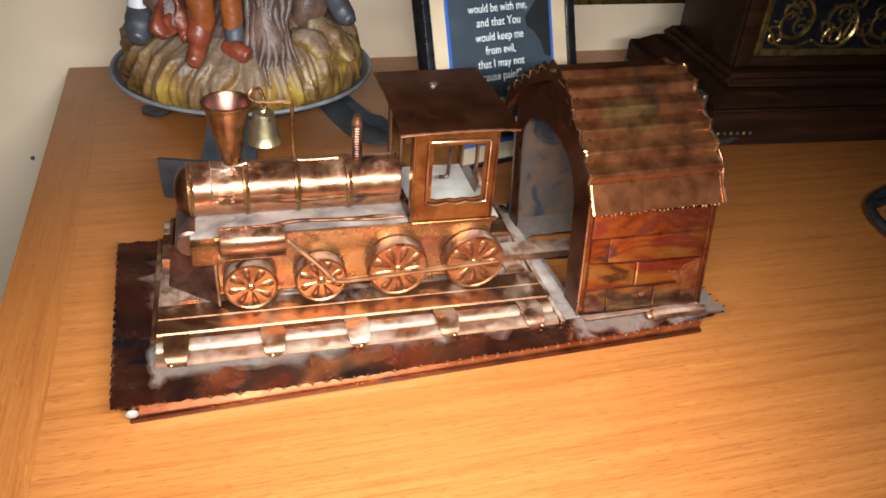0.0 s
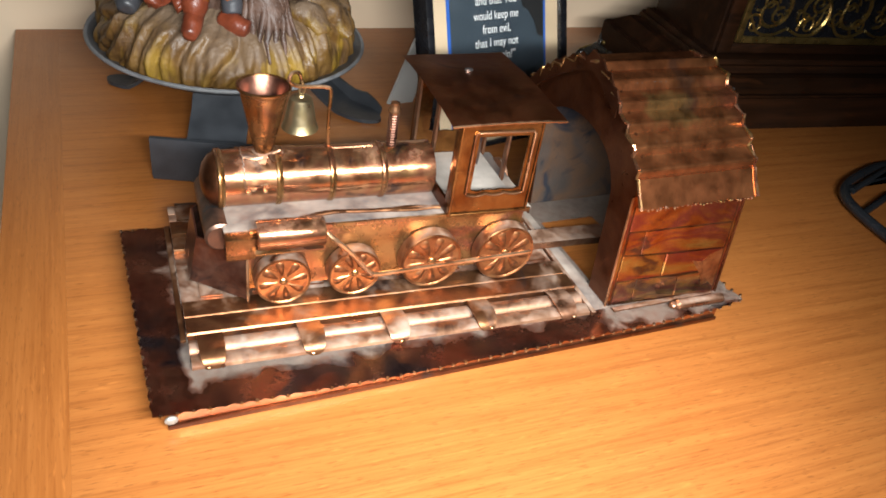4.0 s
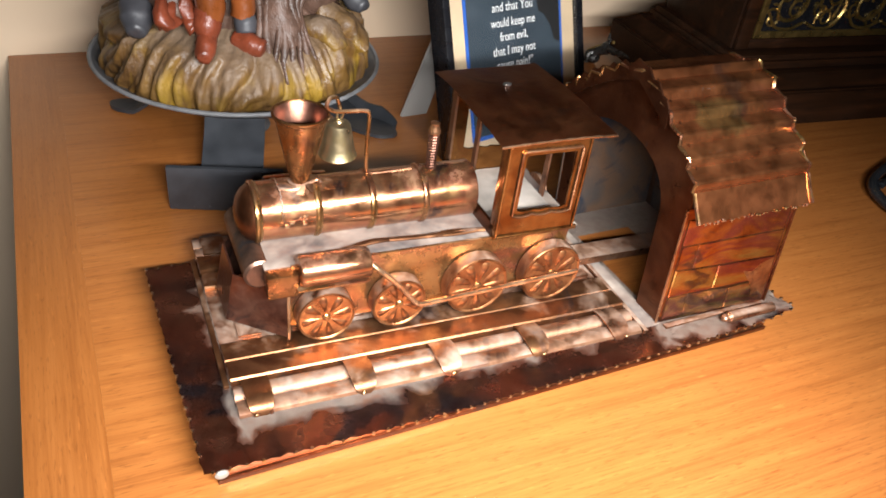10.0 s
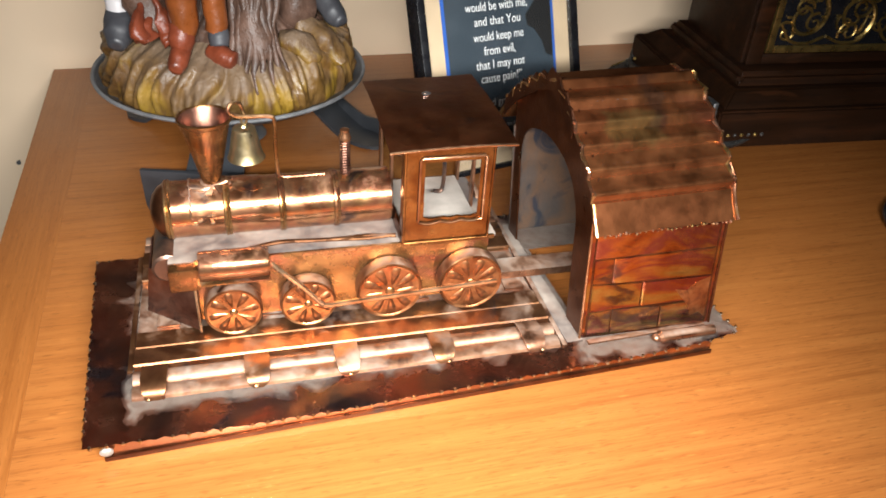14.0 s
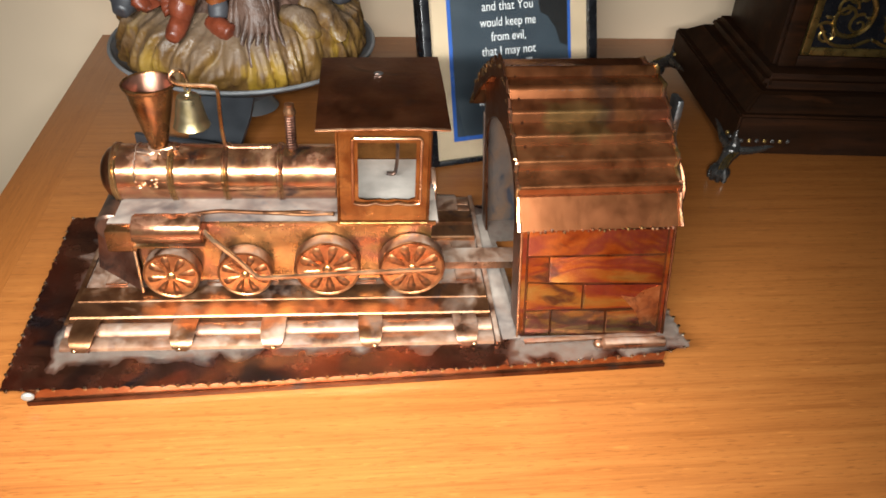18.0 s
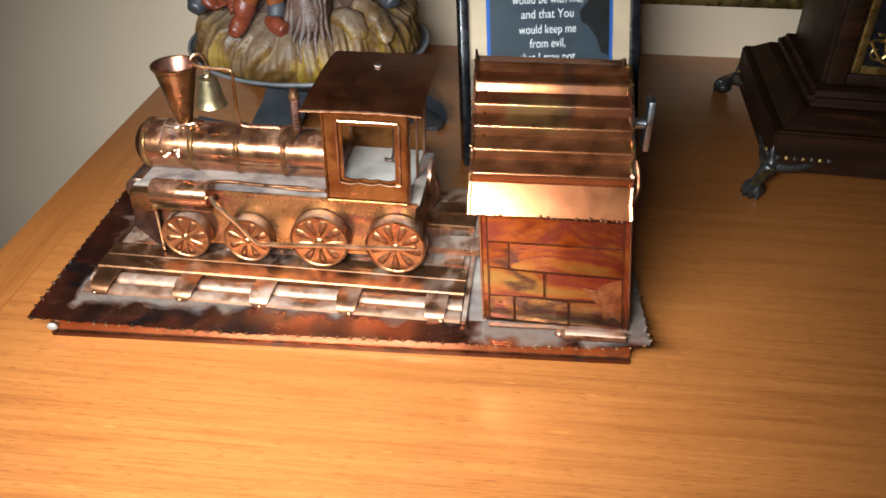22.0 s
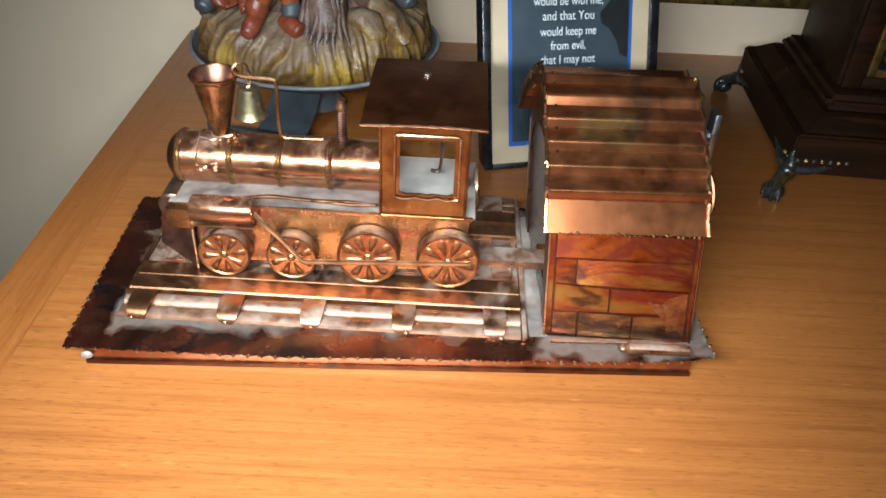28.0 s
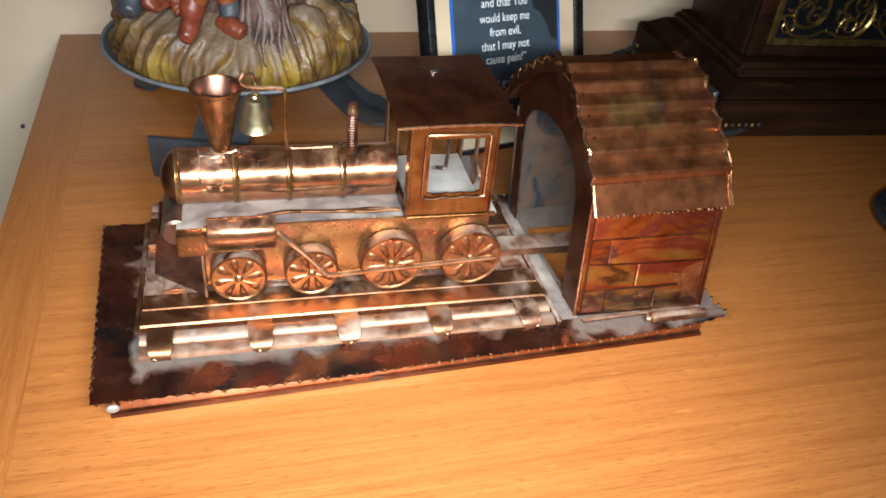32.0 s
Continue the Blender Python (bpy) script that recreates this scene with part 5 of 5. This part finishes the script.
def scroll(cx_, cz_, r, turns, hand, phase):
    pts = []
    for i in range(34):
        f = i / 33
        t = phase + hand * turns * 2 * math.pi * f
        rr = r * (1 - 0.82 * f)
        pts.append((cx_ + rr * math.cos(t), py - 0.004, cz_ + rr * math.sin(t)))
    return pts


cols, cw = 4, (px1 - px0) / 4
for k in range(cols):
    for j in range(5):
        x, z = px0 + cw * (k + 0.5), pz0 + 0.17 + 0.32 * j
        hand = 1 if (k + j) % 2 else -1
        part("fret_scroll", tube(B(), scroll(x, z, 0.150, 1.15, hand, -1.2 * hand), [0.015 - 0.0002 * i for i in range(34)], 6), GILT, clock)
        part("fret_curl", tube(B(), scroll(x + 0.03 * hand, z + 0.05, 0.062, 1.3, -hand, 0.9 * j), [0.010 - 0.0001 * i for i in range(34)], 6), GILT, clock)
        part("fret_stem", tube(B(), curve([(x - 0.15 * hand, py - 0.003, z - 0.12), (x - 0.05 * hand, py - 0.010, z - 0.155), (x + 0.07 * hand, py - 0.010, z - 0.14), (x + 0.15 * hand, py - 0.003, z - 0.04)], 4), 0.010, 6), GILT, clock)
        part("fret_drop", turned(B(), (x + 0.06 * hand, py - 0.004, z - 0.10), (0.25 * hand, 0, 1), [(0, 0.003), (0.02, 0.012), (0.06, 0.008), (0.11, 0.003)], 8), GILT, clock)
        for q in range(3):
            u, v = x + 0.12 * math.sin(2.6 * q + k), z + 0.12 * math.cos(1.9 * q + 2 * j)
            part("fret_tendril", tube(B(), scroll(u, v, 0.048 + 0.012 * q, 1.2, 1 if q % 2 else -1, 1.3 * q + k), [0.009 - 0.0001 * i for i in range(34)], 5), GILT, clock)
        bm = B()
        for q in range(6):
            t = 1.05 * q + k + 2 * j
            ball(bm, (x + 0.11 * math.cos(t), py - 0.006, z + 0.11 * math.sin(t)), 0.013, (1.5, 0.6, 0.8), 6)
        part("fret_leaf", bm, GILT, clock)
part("keyhole_plate", ball(B(), (1.62, -0.002, 0.25), 0.03, (0.7, 0.4, 1.2), 10), STEEL, clock)


def claw(at, sx, sy):
    """A bronze claw foot: paw, bent leg with gilt lines and a beaded bracket along the plinth's two sides."""
    x, y = at
    P = lambda u, v, z: (x + u * sx, y + v * sy, z)
    foot = part("claw_foot", ball(B(), P(-0.075, -0.085, 0.045), 0.050, (1.15, 1.15, 0.9), 14), CLAW, clock, "dark bronze claw and ball foot")
    part("claw_leg", tube(B(), curve([P(-0.085, -0.095, 0.05), P(-0.055, -0.06, 0.095), P(-0.015, -0.02, 0.135), P(0.0, -0.01, 0.18), P(-0.01, -0.012, 0.25), P(-0.004, -0.006, 0.29)], 5), [0.042, 0.040, 0.036, 0.034, 0.034, 0.034, 0.035, 0.037, 0.040, 0.044, 0.047, 0.047, 0.045, 0.042, 0.038, 0.034, 0.030, 0.026, 0.022, 0.018, 0.014, 0.010, 0.008, 0.006, 0.005, 0.004], 10), CLAW, foot)
    for q in range(4):
        a = radians(-60 + 40 * q)
        d = Vector((-math.cos(a) - math.sin(a), -math.cos(a) + math.sin(a), 0)) * 0.5
        part("toe", tube(B(), curve([P(-0.06 + 0.03 * d.x, -0.07 + 0.03 * d.y, 0.088), P(-0.075 + 0.055 * d.x, -0.085 + 0.055 * d.y, 0.075), P(-0.075 + 0.072 * d.x, -0.085 + 0.072 * d.y, 0.045), P(-0.075 + 0.07 * d.x, -0.085 + 0.07 * d.y, 0.012)], 4), 0.014, 8), CLAW, foot)
    for q in range(4):
        o = 0.012 * q - 0.018
        part("gilt_line", tube(B(), curve([P(-0.085 + o, -0.125, 0.085), P(-0.055 + o, -0.088, 0.12), P(-0.01 + o, -0.058, 0.155)], 4), 0.0035, 6), GILT, foot)
    for dx, dy in ((1, 0), (0, 1)):
        line = [P(-0.01 + 0.0 * dx, -0.01, 0.15), P(0.10 * dx - 0.02 * dy, 0.10 * dy - 0.02 * dx, 0.155), P(0.20 * dx - 0.012 * dy, 0.20 * dy - 0.012 * dx, 0.18), P(0.30 * dx - 0.006 * dy, 0.30 * dy - 0.006 * dx, 0.19)]
        part("bracket", tube(B(), curve(line, 5), [0.034 - 0.0014 * i for i in range(16)], 8), CLAW, foot)
        for q in range(7 if dx else 2):
            part("bead", ball(B(), P((0.02 + 0.043 * q) * dx - 0.024 * dy, (0.02 + 0.043 * q) * dy - 0.024 * dx, 0.212), 0.015, (1, 1, 0.9), 8), GILT if q % 2 else CLAW, foot)


claw((0.02, 0.03), 1, 1)
claw((0.02, CD - 0.03), 1, -1)
claw((CW - 0.02, 0.03), -1, 1)
claw((CW - 0.02, CD - 0.03), -1, -1)

# ---- the black wire rest at the table's far part ----
rest = thing("wire_rest", "black enamelled wire trivet lying on the table", "trivet", (3.9, 0.3, 0))
ring = curve([(0.0, -0.40, 0.05), (-0.01, -0.15, 0.05), (-0.008, 0.05, 0.05), (0.012, 0.24, 0.05), (0.05, 0.40, 0.052), (0.14, 0.52, 0.055), (0.35, 0.62, 0.055), (0.70, 0.70, 0.055), (1.1, 0.62, 0.055), (1.3, 0.30, 0.05), (1.25, -0.1, 0.05), (0.9, -0.45, 0.05), (0.45, -0.55, 0.05), (0.12, -0.50, 0.05), (0.0, -0.40, 0.05)], 6)
part("outer_wire", tube(B(), ring, 0.030, 12), BLACK_METAL, rest)
part("flat_band", slab(B(), [(0.10, 0.44, 0.062), (0.13, 0.50, 0.062), (1.10, 0.85 - 0.23, 0.062), (1.20, 0.52, 0.062), (0.6, 0.60, 0.062)], (0, 0, 0.02)), BLACK_METAL, rest)
part("edge_wire", tube(B(), [(0.13, 0.46, 0.075), (0.60, 0.625, 0.078), (1.15, 0.58, 0.075)], 0.020, 10), BLACK_METAL, rest)
for y0, y1 in ((0.26, 0.36), (-0.02, 0.08), (-0.28, -0.2)):
    part("cross_wire", tube(B(), [(0.01, y0, 0.055), (0.4, y0 + 0.14, 0.058), (1.27, y1, 0.055)], 0.021, 10), BLACK_METAL, rest)
for x, y in ((0.03, -0.2), (0.1, 0.46), (1.2, 0.4), (1.1, -0.25)):
    part("foot", ball(B(), (x, y, 0.022), 0.024, seg=8), BLACK_METAL, rest)

# ---- the picture on the wall, whose lower rail hangs into view ----
pic = thing("wall_picture", "gilt-edged dark picture frame hanging on the wall", "picture", (2.55, 3.50, 0.405), BACK)
part("lower_rail", box(B(), 0, 3.0, -0.08, 0.0, 0.0, 0.09, 0.015), GILT, pic)
part("side_rail", box(B(), 0, 0.09, -0.08, 0.0, 0.09, 3.0, 0.015), GILT, pic)
part("side_rail", box(B(), 2.91, 3.0, -0.08, 0.0, 0.09, 3.0, 0.015), GILT, pic)
part("upper_rail", box(B(), 0, 3.0, -0.08, 0.0, 3.0, 3.09, 0.015), GILT, pic)
part("picture_sheet", box(B(), 0.09, 2.91, -0.03, 0.0, 0.09, 3.0), MAHOGANY, pic)

# ---- a small nail in the wall ----
nail = tagged(new("nail", mesh_of("nail", turned(B(), (0, 0, 0), (0, -1, 0), [(0, 0.007), (0.025, 0.007), (0.026, 0.015), (0.033, 0.015), (0.036, 0.008)], 12), IRON)), "small grey nail in the cream wall", "nail")
nail.matrix_basis = wall_turn @ pose(-0.0365, 0.0, -0.0668)
